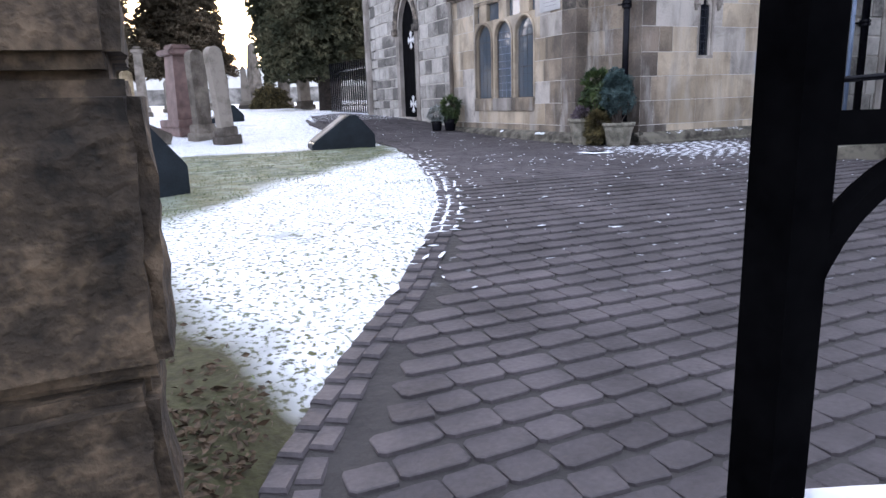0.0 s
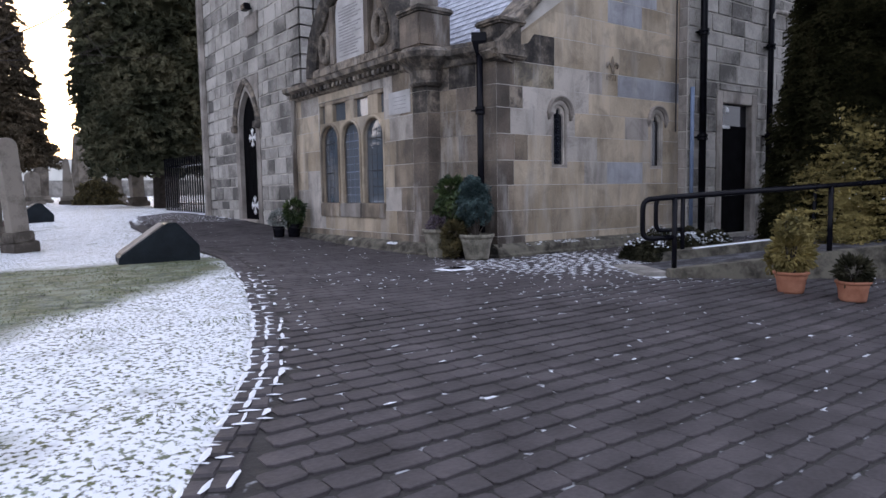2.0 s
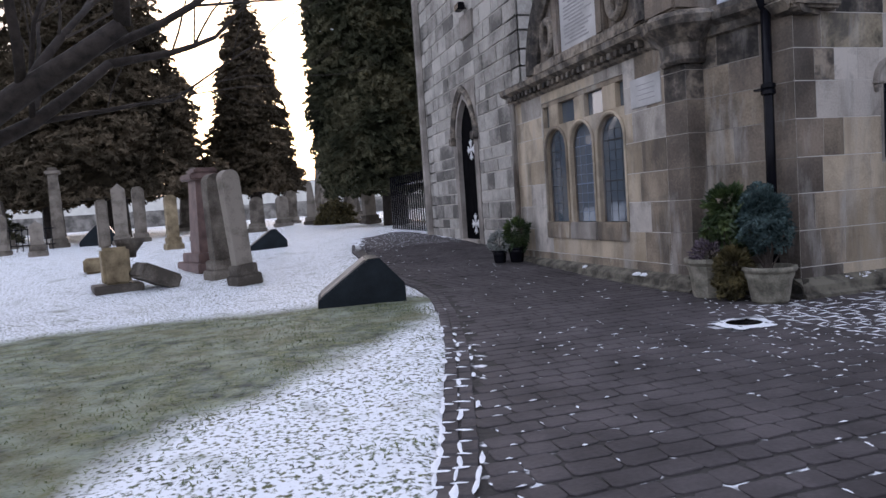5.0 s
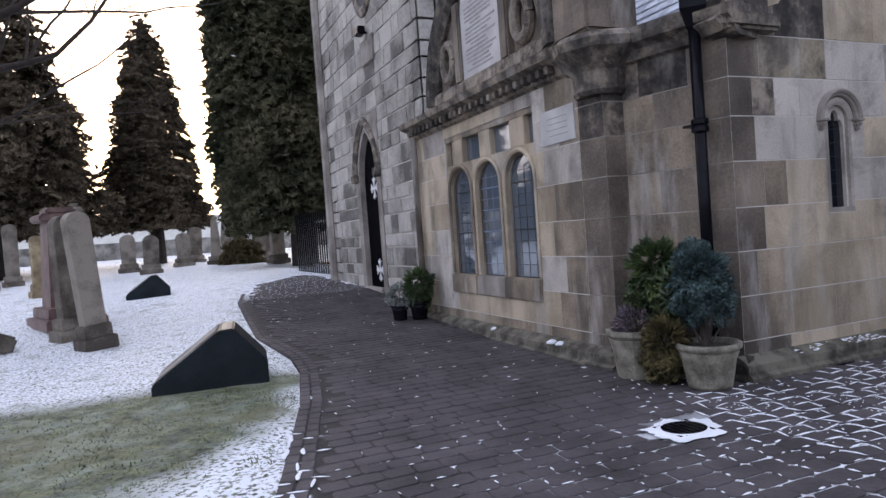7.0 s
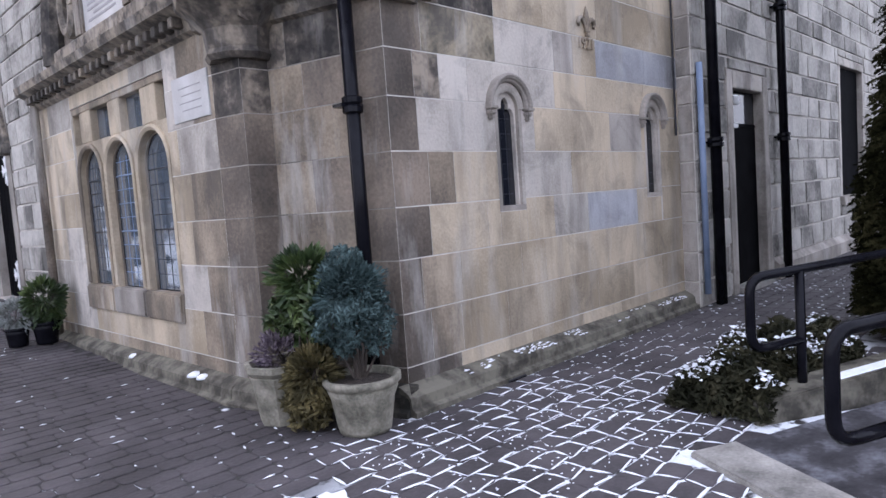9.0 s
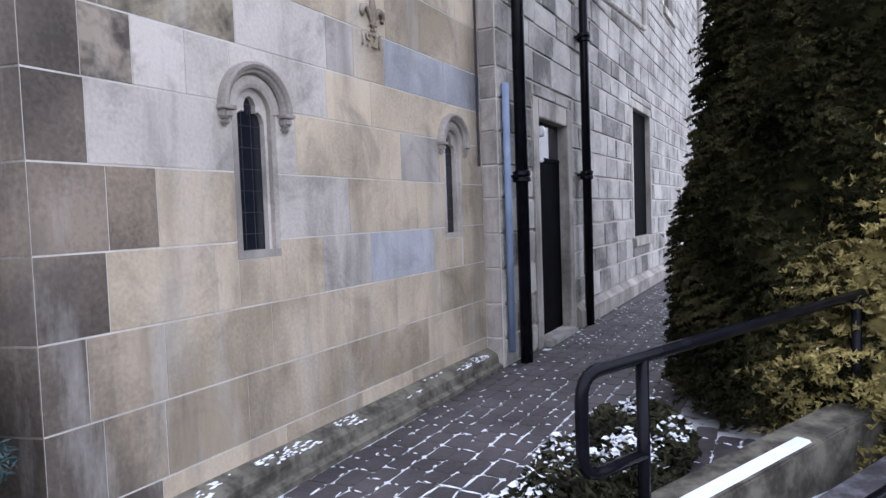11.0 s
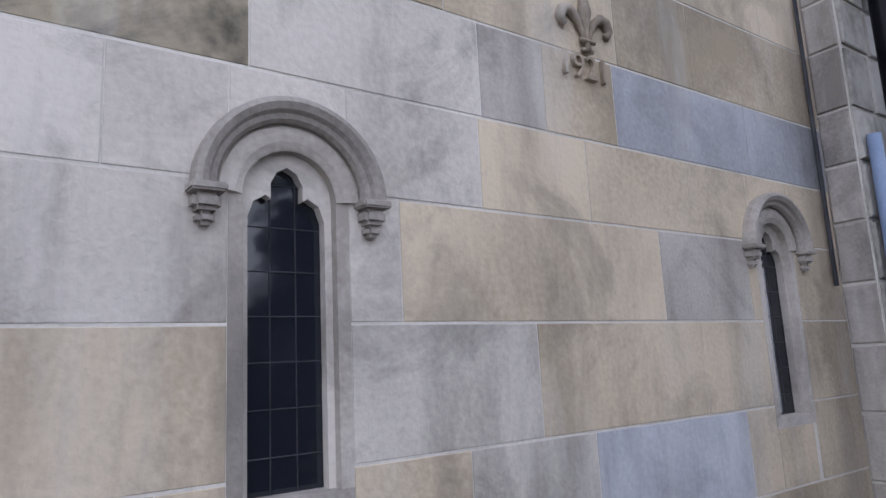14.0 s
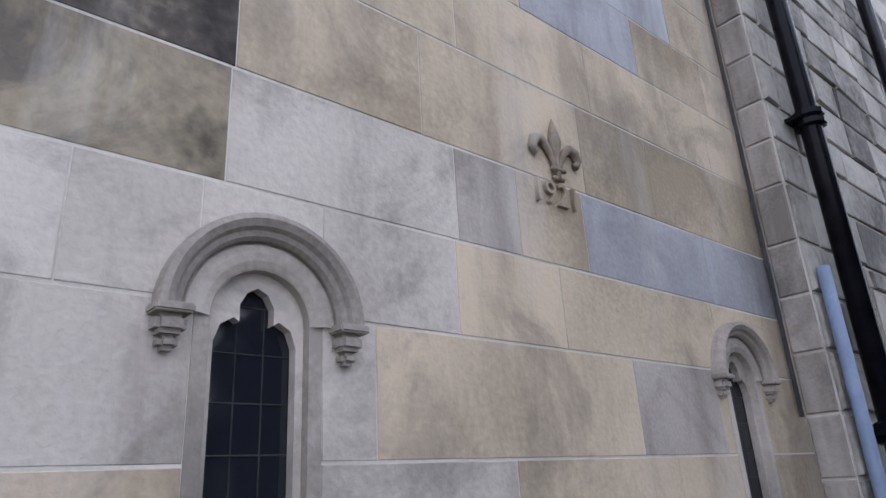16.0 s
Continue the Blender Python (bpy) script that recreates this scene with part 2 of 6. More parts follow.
        frost = calc("MULTIPLY", calc("SUBTRACT", noise_at(3.5, 8), 0.42), 2.0, True)
        grass = mixed(frost, grass, (0.30, 0.35, 0.27))
        earth = mixed(noise_at(22), (0.02, 0.015, 0.01), (0.085, 0.085, 0.035))
        grass = mixed(gate, earth, grass)
        colour = mixed(snow, grass, (0.82, 0.84, 0.88))
    lk(colour, b.inputs["Base Color"])
    bp = n.new("ShaderNodeBump")
    bp.inputs["Strength"].default_value, bp.inputs["Distance"].default_value = 0.6, 0.03
    lk(noise_at(22, 6), bp.inputs["Height"]), lk(bp.outputs[0], b.inputs["Normal"])
    return m


LAWN = ground_shader("lawn_with_thin_snow", False)
JOINTS = ground_shader("paving_bed_with_snow", True)


def glass_shader(name, base, gloss):
    m = bpy.data.materials.new(name)
    m.use_nodes = True
    b = m.node_tree.nodes["Principled BSDF"]
    b.inputs["Base Color"].default_value = (*base, 1)
    b.inputs["Roughness"].default_value = 0.06
    b.inputs["Specular IOR Level"].default_value = gloss
    n = m.node_tree.nodes
    t, bp, geo = n.new("ShaderNodeTexNoise"), n.new("ShaderNodeBump"), n.new("ShaderNodeNewGeometry")
    t.inputs["Scale"].default_value = 6
    bp.inputs["Strength"].default_value, bp.inputs["Distance"].default_value = 0.06, 0.02
    m.node_tree.links.new(geo.outputs["Position"], t.inputs["Vector"])
    m.node_tree.links.new(t.outputs[0], bp.inputs["Height"])
    m.node_tree.links.new(bp.outputs[0], b.inputs["Normal"])
    return m


GLASS = glass_shader("dark_window_glass", (0.012, 0.014, 0.02), 0.6)
# leaded glass whose pale blue base stands for part of the sky's reflection
SKYGLASS = glass_shader("sky_tinted_leaded_glass", (0.10, 0.125, 0.155), 1.0)
SKYGLASS.node_tree.nodes["Principled BSDF"].inputs["Coat Weight"].default_value = 1.0
SKYGLASS.node_tree.nodes["Principled BSDF"].inputs["Coat IOR"].default_value = 1.8
rng = random.Random(4)


# ---- building helpers ----
def place_of(ob):
    p = Vector((0, 0, 0))
    while ob:
        p += ob.location
        ob = ob.parent
    return p


def mesh_of(bm, name):
    me = bpy.data.meshes.new(name)
    bmesh.ops.recalc_face_normals(bm, faces=bm.faces)
    bm.to_mesh(me)
    bm.free()
    return me


def raw(name, verts, faces, material):
    me = bpy.data.meshes.new(name)
    me.from_pydata(verts, [], faces)
    me.materials.append(material)
    return me


def part(name, bm, material, parent=None, label="", smooth=False):
    """Links a bmesh, or a mesh, given in world places, as one object, under a thing or a part."""
    me = bm if isinstance(bm, bpy.types.Mesh) else mesh_of(bm, name)
    if not me.materials:
        me.materials.append(material)
    if smooth:
        me.shade_smooth()
    ob = new(name, me)
    if parent:
        ob.parent = parent
        ob.matrix_parent_inverse = Matrix.Translation(-place_of(parent))
    return tagged(ob, label)


def thing(name, label, category, at=(0, 0, 0), group="", kind=""):
    ob = new(name)
    ob.location = at
    ob.empty_display_size = 0.1
    return tagged(ob, label, category, group, kind)


def box(bm, x0, x1, y0, y1, z0, z1, m=None, bevel=0.0):
    vs = [bm.verts.new((x, y, z)) for z in (z0, z1) for x, y in ((x0, y0), (x1, y0), (x1, y1), (x0, y1))]
    fs = [bm.faces.new([vs[i] for i in f]) for f in ((3, 2, 1, 0), (4, 5, 6, 7), (0, 1, 5, 4), (1, 2, 6, 5), (2, 3, 7, 6), (3, 0, 4, 7))]
    if bevel:
        es = {e for f in fs for e in f.edges}
        out = bmesh.ops.bevel(bm, geom=list(es), offset=bevel, segments=2, affect="EDGES")
        vs = list({v for v in vs if v.is_valid} | set(out["verts"]))
    if m:
        bmesh.ops.transform(bm, matrix=m, verts=vs)
    return bm


def one_box(*a, **k):
    return box(bmesh.new(), *a, **k)


def tube(bm, pts, r, seg=10, caps=True):
    """A round bar along points; r is one radius or one for each point."""
    pts = [Vector(p) for p in pts]
    rs = r if isinstance(r, (list, tuple)) else [r] * len(pts)
    rings, side = [], None
    for i, p in enumerate(pts):
        d = (pts[min(i + 1, len(pts) - 1)] - pts[max(i - 1, 0)]).normalized()
        if side is None:
            side = d.orthogonal().normalized()
        side = (side - d * side.dot(d)).normalized()
        up = d.cross(side)
        rings.append([bm.verts.new(p + rs[i] * (math.cos(a) * side + math.sin(a) * up)) for a in (2 * math.pi * k / seg for k in range(seg))])
    for a, b in zip(rings, rings[1:]):
        for k in range(seg):
            bm.faces.new((a[k], a[(k + 1) % seg], b[(k + 1) % seg], b[k]))
    if caps:
        bm.faces.new(rings[0][::-1]), bm.faces.new(rings[-1])
    return bm


def lathe(bm, profile, at, seg=20):
    """A turned shape: (radius, height) from the bottom up."""
    rings = [[bm.verts.new((at[0] + r * math.cos(2 * math.pi * k / seg), at[1] + r * math.sin(2 * math.pi * k / seg), at[2] + h)) for k in range(seg)] for r, h in profile]
    for a, b in zip(rings, rings[1:]):
        for k in range(seg):
            bm.faces.new((a[k], a[(k + 1) % seg], b[(k + 1) % seg], b[k]))
    bm.faces.new(rings[0][::-1]), bm.faces.new(rings[-1])
    return bm


def rounded(pts, r, n=5):
    """A path with its inner corners rounded off."""
    pts = [Vector(p) for p in pts]
    out = [pts[0]]
    for a, b, c in zip(pts, pts[1:], pts[2:]):
        p, q = b + (a - b).normalized() * r, b + (c - b).normalized() * r
        for k in range(n + 1):
            t = k / n
            out.append(p * (1 - t) ** 2 + b * 2 * t * (1 - t) + q * t * t)
    return out + [pts[-1]]


def leaves(name, centres, size, material, flat=0.0, seed=1, stretch=1.6):
    """Many small folded leaves round the given places, as one mesh."""
    g = np.random.default_rng(seed)
    c = np.asarray(centres, float)
    n = len(c)
    a = g.normal(size=(n, 3))
    a[:, 2] *= 1 - flat
    a /= np.linalg.norm(a, axis=1)[:, None]
    b = np.cross(a, g.normal(size=(n, 3)))
    b /= np.linalg.norm(b, axis=1)[:, None]
    k = np.cross(a, b)
    s = size * g.uniform(0.6, 1.4, (n, 1))
    v = np.stack([c - a * s * stretch, c + b * s * 0.6 + k * s * 0.25, c + a * s * stretch, c - b * s * 0.6 + k * s * 0.25], 1).reshape(-1, 3)
    f = (np.arange(n)[:, None] * 4 + np.array([[0, 1, 2, 0, 2, 3]])).reshape(-1, 3)
    return raw(name, v.tolist(), f.tolist(), material)


class Plane:
    """A wall's own frame: u along it, w outwards, z up."""

    def __init__(self, a, b):
        self.a = Vector((a[0], a[1], 0))
        d = Vector((b[0], b[1], 0)) - self.a
        self.length = d.length
        self.u = d.normalized()
        self.n = Vector((self.u.y, -self.u.x, 0))

    def at(self, u, w, z):
        return self.a + self.u * u + self.n * w + Vector((0, 0, z))

    def matrix(self):
        m = Matrix((self.u, self.n, Vector((0, 0, 1)))).transposed().to_4x4()
        m.translation = self.a
        return m


def cut(rect, holes):
    """What is left of a rectangle (u0, u1, z0, z1) outside the holes."""
    todo = [rect]
    for h0, h1, k0, k1 in holes:
        nxt = []
        for u0, u1, z0, z1 in todo:
            if h1 <= u0 or h0 >= u1 or k1 <= z0 or k0 >= z1:
                nxt.append((u0, u1, z0, z1))
                continue
            if h0 > u0:
                nxt.append((u0, h0, z0, z1))
            if h1 < u1:
                nxt.append((h1, u1, z0, z1))
            a, b = max(u0, h0), min(u1, h1)
            if k0 > z0:
                nxt.append((a, b, z0, k0))
            if k1 < z1:
                nxt.append((a, b, k1, z1))
        todo = nxt
    return [r for r in todo if r[1] - r[0] > 0.03 and r[3] - r[2] > 0.03]


def core(name, pl, u0, u1, z0, z1, holes, depth, material=None, top=None):
    """The body of a wall with openings that go through it; top(u) trims it under a gable."""
    bm = bmesh.new()
    us = sorted({u0, u1, *(v for h in holes for v in h[:2] if u0 < v < u1), *(u0 + (u1 - u0) * k / 12 for k in range(13) if top)})
    zs = sorted({z0, z1, *(v for h in holes for v in h[2:] if z0 < v < z1)})
    free = lambda u, z: u0 < u < u1 and z0 < z < z1 and not any(h[0] < u < h[1] and h[2] < z < h[3] for h in holes)
    lim = lambda u, z: min(z, top(u)) if top else z

    def quad(*p):
        bm.faces.new([bm.verts.new(pl.at(u, w, lim(u, z))) for u, w, z in p])

    for i, (ua, ub) in enumerate(zip(us, us[1:])):
        for j, (za, zb) in enumerate(zip(zs, zs[1:])):
            um, zm = (ua + ub) / 2, (za + zb) / 2
            if not free(um, zm):
                continue
            for w in (0, -depth):
                quad((ua, w, za), (ub, w, za), (ub, w, zb), (ua, w, zb))
            if i == 0 or not free((us[i - 1] + ua) / 2, zm):
                quad((ua, 0, za), (ua, -depth, za), (ua, -depth, zb), (ua, 0, zb))
            if i == len(us) - 2 or not free((us[i + 2] + ub) / 2, zm):
                quad((ub, 0, za), (ub, -depth, za), (ub, -depth, zb), (ub, 0, zb))
            if j == 0 or not free(um, (zs[j - 1] + za) / 2):
                quad((ua, 0, za), (ub, 0, za), (ub, -depth, za), (ua, -depth, za))
            if j == len(zs) - 2 or not free(um, (zs[j + 2] + zb) / 2):
                quad((ua, 0, zb), (ub, 0, zb), (ub, -depth, zb), (ua, -depth, zb))
    bmesh.ops.remove_doubles(bm, verts=bm.verts, dist=0.0005)
    return tagged(part(name, bm, material or MORTAR), kind="structure")


def stone_verts(pl, u0, u1, z0, z1, proud, rough, joint, zmax=None):
    """The eight corners of a dressed stone with a small chamfer."""
    g, c = joint / 2, min(0.008, proud * 0.8)
    gu = g * 0.45 if joint < 0.01 else g
    z_at = (lambda u, z: min(z, zmax(u))) if zmax else (lambda u, z: z)
    back = [(u0 + gu, -0.02, z0 + g), (u1 - gu, -0.02, z0 + g), (u1 - gu, -0.02, z1 - g), (u0 + gu, -0.02, z1 - g)]
    mid = [(u, proud - c, z) for u, _, z in back]
    front = [(u + (c if i in (0, 3) else -c), proud + rng.uniform(-rough, rough), z + (c if i < 2 else -c)) for i, (u, _, z) in enumerate(back)]
    return [pl.at(u, w, z_at(u, z)) for u, w, z in back + mid + front]


STONE_FACES = [(8, 9, 10, 11)] + [(a + i, a + (i + 1) % 4, a + 4 + (i + 1) % 4, a + 4 + i) for a in (0, 4) for i in range(4)]


def stones(pl, rects, parent, choose, proud=0.0025, rough=0.001, joint=0.009, name="stone", limit=300, zmax=None):
    """One object for each stone of a wall; those past the limit are joined."""
    rest = {}
    for k, r in enumerate(rects):
        if zmax and r[2] > min(zmax(r[0]), zmax(r[1])) - 0.05:
            if r[2] > max(zmax(r[0]), zmax(r[1])) - 0.05:
                continue
        v = stone_verts(pl, *r, proud, rough, joint, zmax)
        mat = choose(r)
        if k < limit:
            c = sum(v, Vector()) / len(v)
            ob = new(name, raw(name, [tuple(p - c) for p in v], STONE_FACES, mat))
            ob.location = c
            ob.parent = parent
        else:
            vs, fs = rest.setdefault(mat, ([], []))
            n = len(vs)
            vs += [tuple(p) for p in v]
            fs += [tuple(i + n for i in f) for f in STONE_FACES]
    for mat, (vs, fs) in rest.items():
        ob = new("far_stones", raw("far_stones", vs, fs, mat))
        ob.parent = parent
        tagged(ob, kind="stuff")


def courses(u0, u1, levels, lo, hi, fixed=None, seed=1):
    """Rectangles of coursed stones between the levels; fixed gives some rows their own joints."""
    g = random.Random(seed)
    out = []
    for i, (a, b) in enumerate(zip(levels, levels[1:])):
        js = list((fixed or {}).get(i, ()))
        if not js:
            u = u0 + g.uniform(0.4, 1.0) * lo
            while u < u1 - lo * 0.5:
                js.append(u)
                u += g.uniform(lo, hi)
        edge = [u0, *js, u1]
        out += [(p, q, a, b) for p, q in zip(edge, edge[1:])]
    return out


def arch(c, r, zs, n=12, point=0.0):
    """The line of an arch from its left springing to its right, as (u, z); point above 0 makes it pointed."""
    out = []
    for k in range(n + 1):
        a = math.pi * (1 - k / n)
        u, z = math.cos(a) * r, math.sin(a) * r
        z += point * r * (1 - abs(math.cos(a)))
        out.append((c + u, zs + z))
    return out


def solid(bm, pl, outline, w0, w1):
    """A flat outline (u, z) made thick between two distances from the wall."""
    f = [bm.verts.new(pl.at(u, w1, z)) for u, z in outline]
    b = [bm.verts.new(pl.at(u, w0, z)) for u, z in outline]
    bm.faces.new(f), bm.faces.new(b[::-1])
    for i in range(len(f)):
        j = (i + 1) % len(f)
        bm.faces.new((f[i], b[i], b[j], f[j]))
    return bm


def surround(pl, u0, u1, z0, z1, line, w0, w1, zb=None):
    """A plate with an arched opening whose line is given; it fills the hole from u0 to u1."""
    bm = bmesh.new()
    zb = z0 if zb is None else zb
    m = len(line) // 2
    top = line[m]
    solid(bm, pl, [(u0, z0), (line[0][0], z0), *([(line[0][0], zb)] if zb > z0 + 1e-6 else []), *line[:m + 1], (top[0], z1), (u0, z1)], w0, w1)
    solid(bm, pl, [(u1, z0), (u1, z1), (top[0], z1), *line[m:], (line[-1][0], z0)], w0, w1)
    return bm


def sweep(bm, pl, line, profile):
    """A moulding of profile (across, out) along a line (u, z) on a wall."""
    rings = []
    for i, (u, z) in enumerate(line):
        a, b = line[max(i - 1, 0)], line[min(i + 1, len(line) - 1)]
        d = Vector((b[0] - a[0], b[1] - a[1])).normalized()
        rings.append([bm.verts.new(pl.at(u - d.y * s, w, z + d.x * s)) for s, w in profile])
    for a, b in zip(rings, rings[1:]):
        for k in range(len(profile)):
            bm.faces.new((a[k], a[(k + 1) % len(profile)], b[(k + 1) % len(profile)], b[k]))
    bm.faces.new(rings[0]), bm.faces.new(rings[-1][::-1])
    return bm


def words(text, size, m, material, parent, depth=0.012, name="lettering"):
    cu = bpy.data.curves.new(name, "FONT")
    cu.body, cu.size, cu.extrude, cu.align_x = text, size, depth, "CENTER"
    tmp = bpy.data.objects.new(name, cu)
    me = bpy.data.meshes.new_from_object(tmp)
    bpy.data.objects.remove(tmp)
    me.transform(m)
    me.materials.clear()
    me.materials.append(material)
    return part(name, me, material, parent)


def rise(x, y):
    """The height of the ground."""
    path = np.interp(y, [-60, -6, 0, 1.4, 2.8, 4.4, 6, 9, 12, 15, 18, 21, 30, 60, 200], [-1.5, -0.5, -0.06, 0.13, 0.29, 0.46, 0.57, 0.6, 0.63, 0.74, 0.93, 1.0, 1.15, 1.7, 3.0])
    lawn = np.interp(y, [-60, -6, 0, 1.4, 2.8, 4.4, 6, 9, 12, 16, 19, 22.5, 30, 60, 200], [-1.5, -0.5, -0.04, 0.15, 0.32, 0.49, 0.58, 0.62, 0.63, 0.55, 0.72, 0.93, 1.1, 1.7, 3.0])
    k = min(max((x - 2.8) / 2.5, 0), 1)
    return float(lawn * (1 - k) + path * k)


def lawn_edge(y):
    """Where the lawn ends and the paving begins, as x for each y."""
    return float(np.interp(y, [1.2, 2.24, 2.9, 3.5, 4.5, 5.2, 6.4, 8.6, 10.4, 11.8, 12.7, 14.5, 18.5, 22, 26], [0.35, 0.78, 1.22, 1.68, 2.32, 2.7, 3.2, 3.92, 4.4, 4.68, 4.75, 4.6, 4.8, 5.4, 8.0]))


# ---- ground and paving ----
def axis(lo, hi, fine0, fine1, step):
    vals = list(np.arange(fine0, fine1 + 1e-6, step))
    d, v = step * 1.5, fine1
    while v < hi:
        v += d
        d *= 1.4
        vals.append(min(v, hi))
    d, v = step * 1.5, fine0
    while v > lo:
        v -= d
        d *= 1.4
        vals.insert(0, max(v, lo))
    return vals


gx, gy = axis(-900, 900, -6, 14, 0.3), axis(-900, 1500, 0, 26, 0.3)
ground_v = [(x, y, rise(x, y) + noise.noise(Vector((x * 1.3, y * 1.3, 0))) * (0.035 if x < lawn_edge(y) - 0.3 and y > 1 else 0) - (0.05 if x > lawn_edge(y) - 0.02 else 0.0)) for y in gy for x in gx]
nx = len(gx)
ground_f = [(j * nx + i, j * nx + i + 1, (j + 1) * nx + i + 1, (j + 1) * nx + i) for j in range(len(gy) - 1) for i in range(nx - 1)]
ground = part("ground", raw("ground", ground_v, ground_f, LAWN), LAWN, smooth=True)
tagged(ground, "lawn and earth under a thin patchy cover of snow", "ground", kind="structure")

pave_y = list(np.arange(-4, 26.01, 0.25))
pave_v, pave_f = [], []
for j, y in enumerate(pave_y):
    for i in range(25):
        x = lawn_edge(y) + (36 - lawn_edge(y)) * (i / 24) ** 2
        pave_v.append((x, y, rise(x, y) - 0.004))
    if j:
        pave_f += [((j - 1) * 25 + i, (j - 1) * 25 + i + 1, j * 25 + i + 1, j * 25 + i) for i in range(24)]
pavement = part("pavement", raw("pavement", pave_v, pave_f, JOINTS), JOINTS, smooth=True)
tagged(pavement, "small grey setts with snow lying in the joints", "pavement", kind="structure")

# ---- the annexe: gable wall with two lancets ----
LEVELS = [0.55, 0.9, 1.28, 1.66, 2.03, 2.42, 2.80, 3.13, 3.49, 3.93, 4.32, 4.7, 5.1, 5.5, 5.9, 6.3, 6.7, 7.1, 7.5, 7.9]
SOUTH = Plane((7.84, 8.8), (12.3, 8.8))
LANCETS = (9.15 - 7.84, 11.655 - 7.84)
lancet_holes = [(c - 0.175, c + 0.175, 1.93, 2.99) for c in LANCETS]


def gable(u):
    return 3.55 + 0.95 * (u + 0.05)


wall_south = core("wall_south", SOUTH, 0, SOUTH.length, 0.3, 8.0, lancet_holes, 0.45, top=gable)
tagged(wall_south, "gable wall of coursed buff and grey sandstone blocks", "wall")
X = lambda *xs: [x - 7.84 for x in xs]
south_joints = {0: X(8.4, 9.3, 10.1, 10.82, 11.6), 1: X(8.11, 8.44, 9.0, 10.4, 11.1, 11.75), 2: X(8.05, 8.46, 9.22, 9.56, 10.61, 11.35), 3: X(8.17, 8.81, 9.22, 9.73, 10.29, 11.25, 11.8),
                4: X(8.19, 8.46, 9.31, 10.04, 10.98, 11.75), 5: X(8.11, 9.5, 10.76, 11.4), 6: X(8.1, 8.36, 8.67, 9.83, 10.36, 11.45), 7: X(8.2, 9.03, 9.85, 10.16, 10.56, 11.53),
                8: X(8.4, 9.04, 9.71, 10.6, 11.13), 9: X(9.05, 9.9, 10.72, 11.8), 10: X(9.5, 10.3, 11.2, 11.9)}
rects = [q for r in courses(0, SOUTH.length, LEVELS, 0.5, 1.2, south_joints, 3) for q in cut(r, lancet_holes)]


def south_stone(r):
    x, z = (r[0] + r[1]) / 2 + 7.84, (r[2] + r[3]) / 2
    if x < 8.2:
        return RUST
    if x < 8.46 and z < 2.42:
        return TAN
    if 3.13 < z < 3.93 and x < 9.03 and not z > 3.49:
        return LICHEN
    if 3.49 < z < 3.93 and x < 9.04 or 2.8 < z < 3.13 and x < 8.36:
        return SOOT
    if 3.13 < z < 3.49 and x > 10.56 or 1.66 < z < 2.03 and 10.29 < x < 11.25 or z > 4.32 and 10.3 < x < 11.2:
        return BLUE
    if 3.13 < z < 3.49 and 9.85 < x < 10.16 or 2.42 < z < 2.8 and 10.76 < x < 11.4 or 0.9 < z < 1.28 and x < 8.44:
        return GREY
    if 2.03 < z < 2.42 and 9.31 < x < 10.04 or 2.42 < z < 3.13 and x < 9.83 or 3.13 < z < 3.49 and 9.03 < x < 9.85 or 1.66 < z < 2.03 and 9.73 < x < 10.29:
        return PALE
    return BUFF


def trefoil(c, r, zs):
    """The cusped head of a lancet light."""
    return ([(c - r, zs), (c - r, zs + 0.03), (c - r * 0.85, zs + 0.075), (c - r * 0.55, zs + 0.095), (c - r * 0.42, zs + 0.085), (c - r * 0.42, zs + 0.13), (c - r * 0.25, zs + 0.165), (c, zs + 0.18)]
            + [(c + r * 0.25, zs + 0.165), (c + r * 0.42, zs + 0.13), (c + r * 0.42, zs + 0.085), (c + r * 0.55, zs + 0.095), (c + r * 0.85, zs + 0.075), (c + r, zs + 0.03), (c + r, zs)])


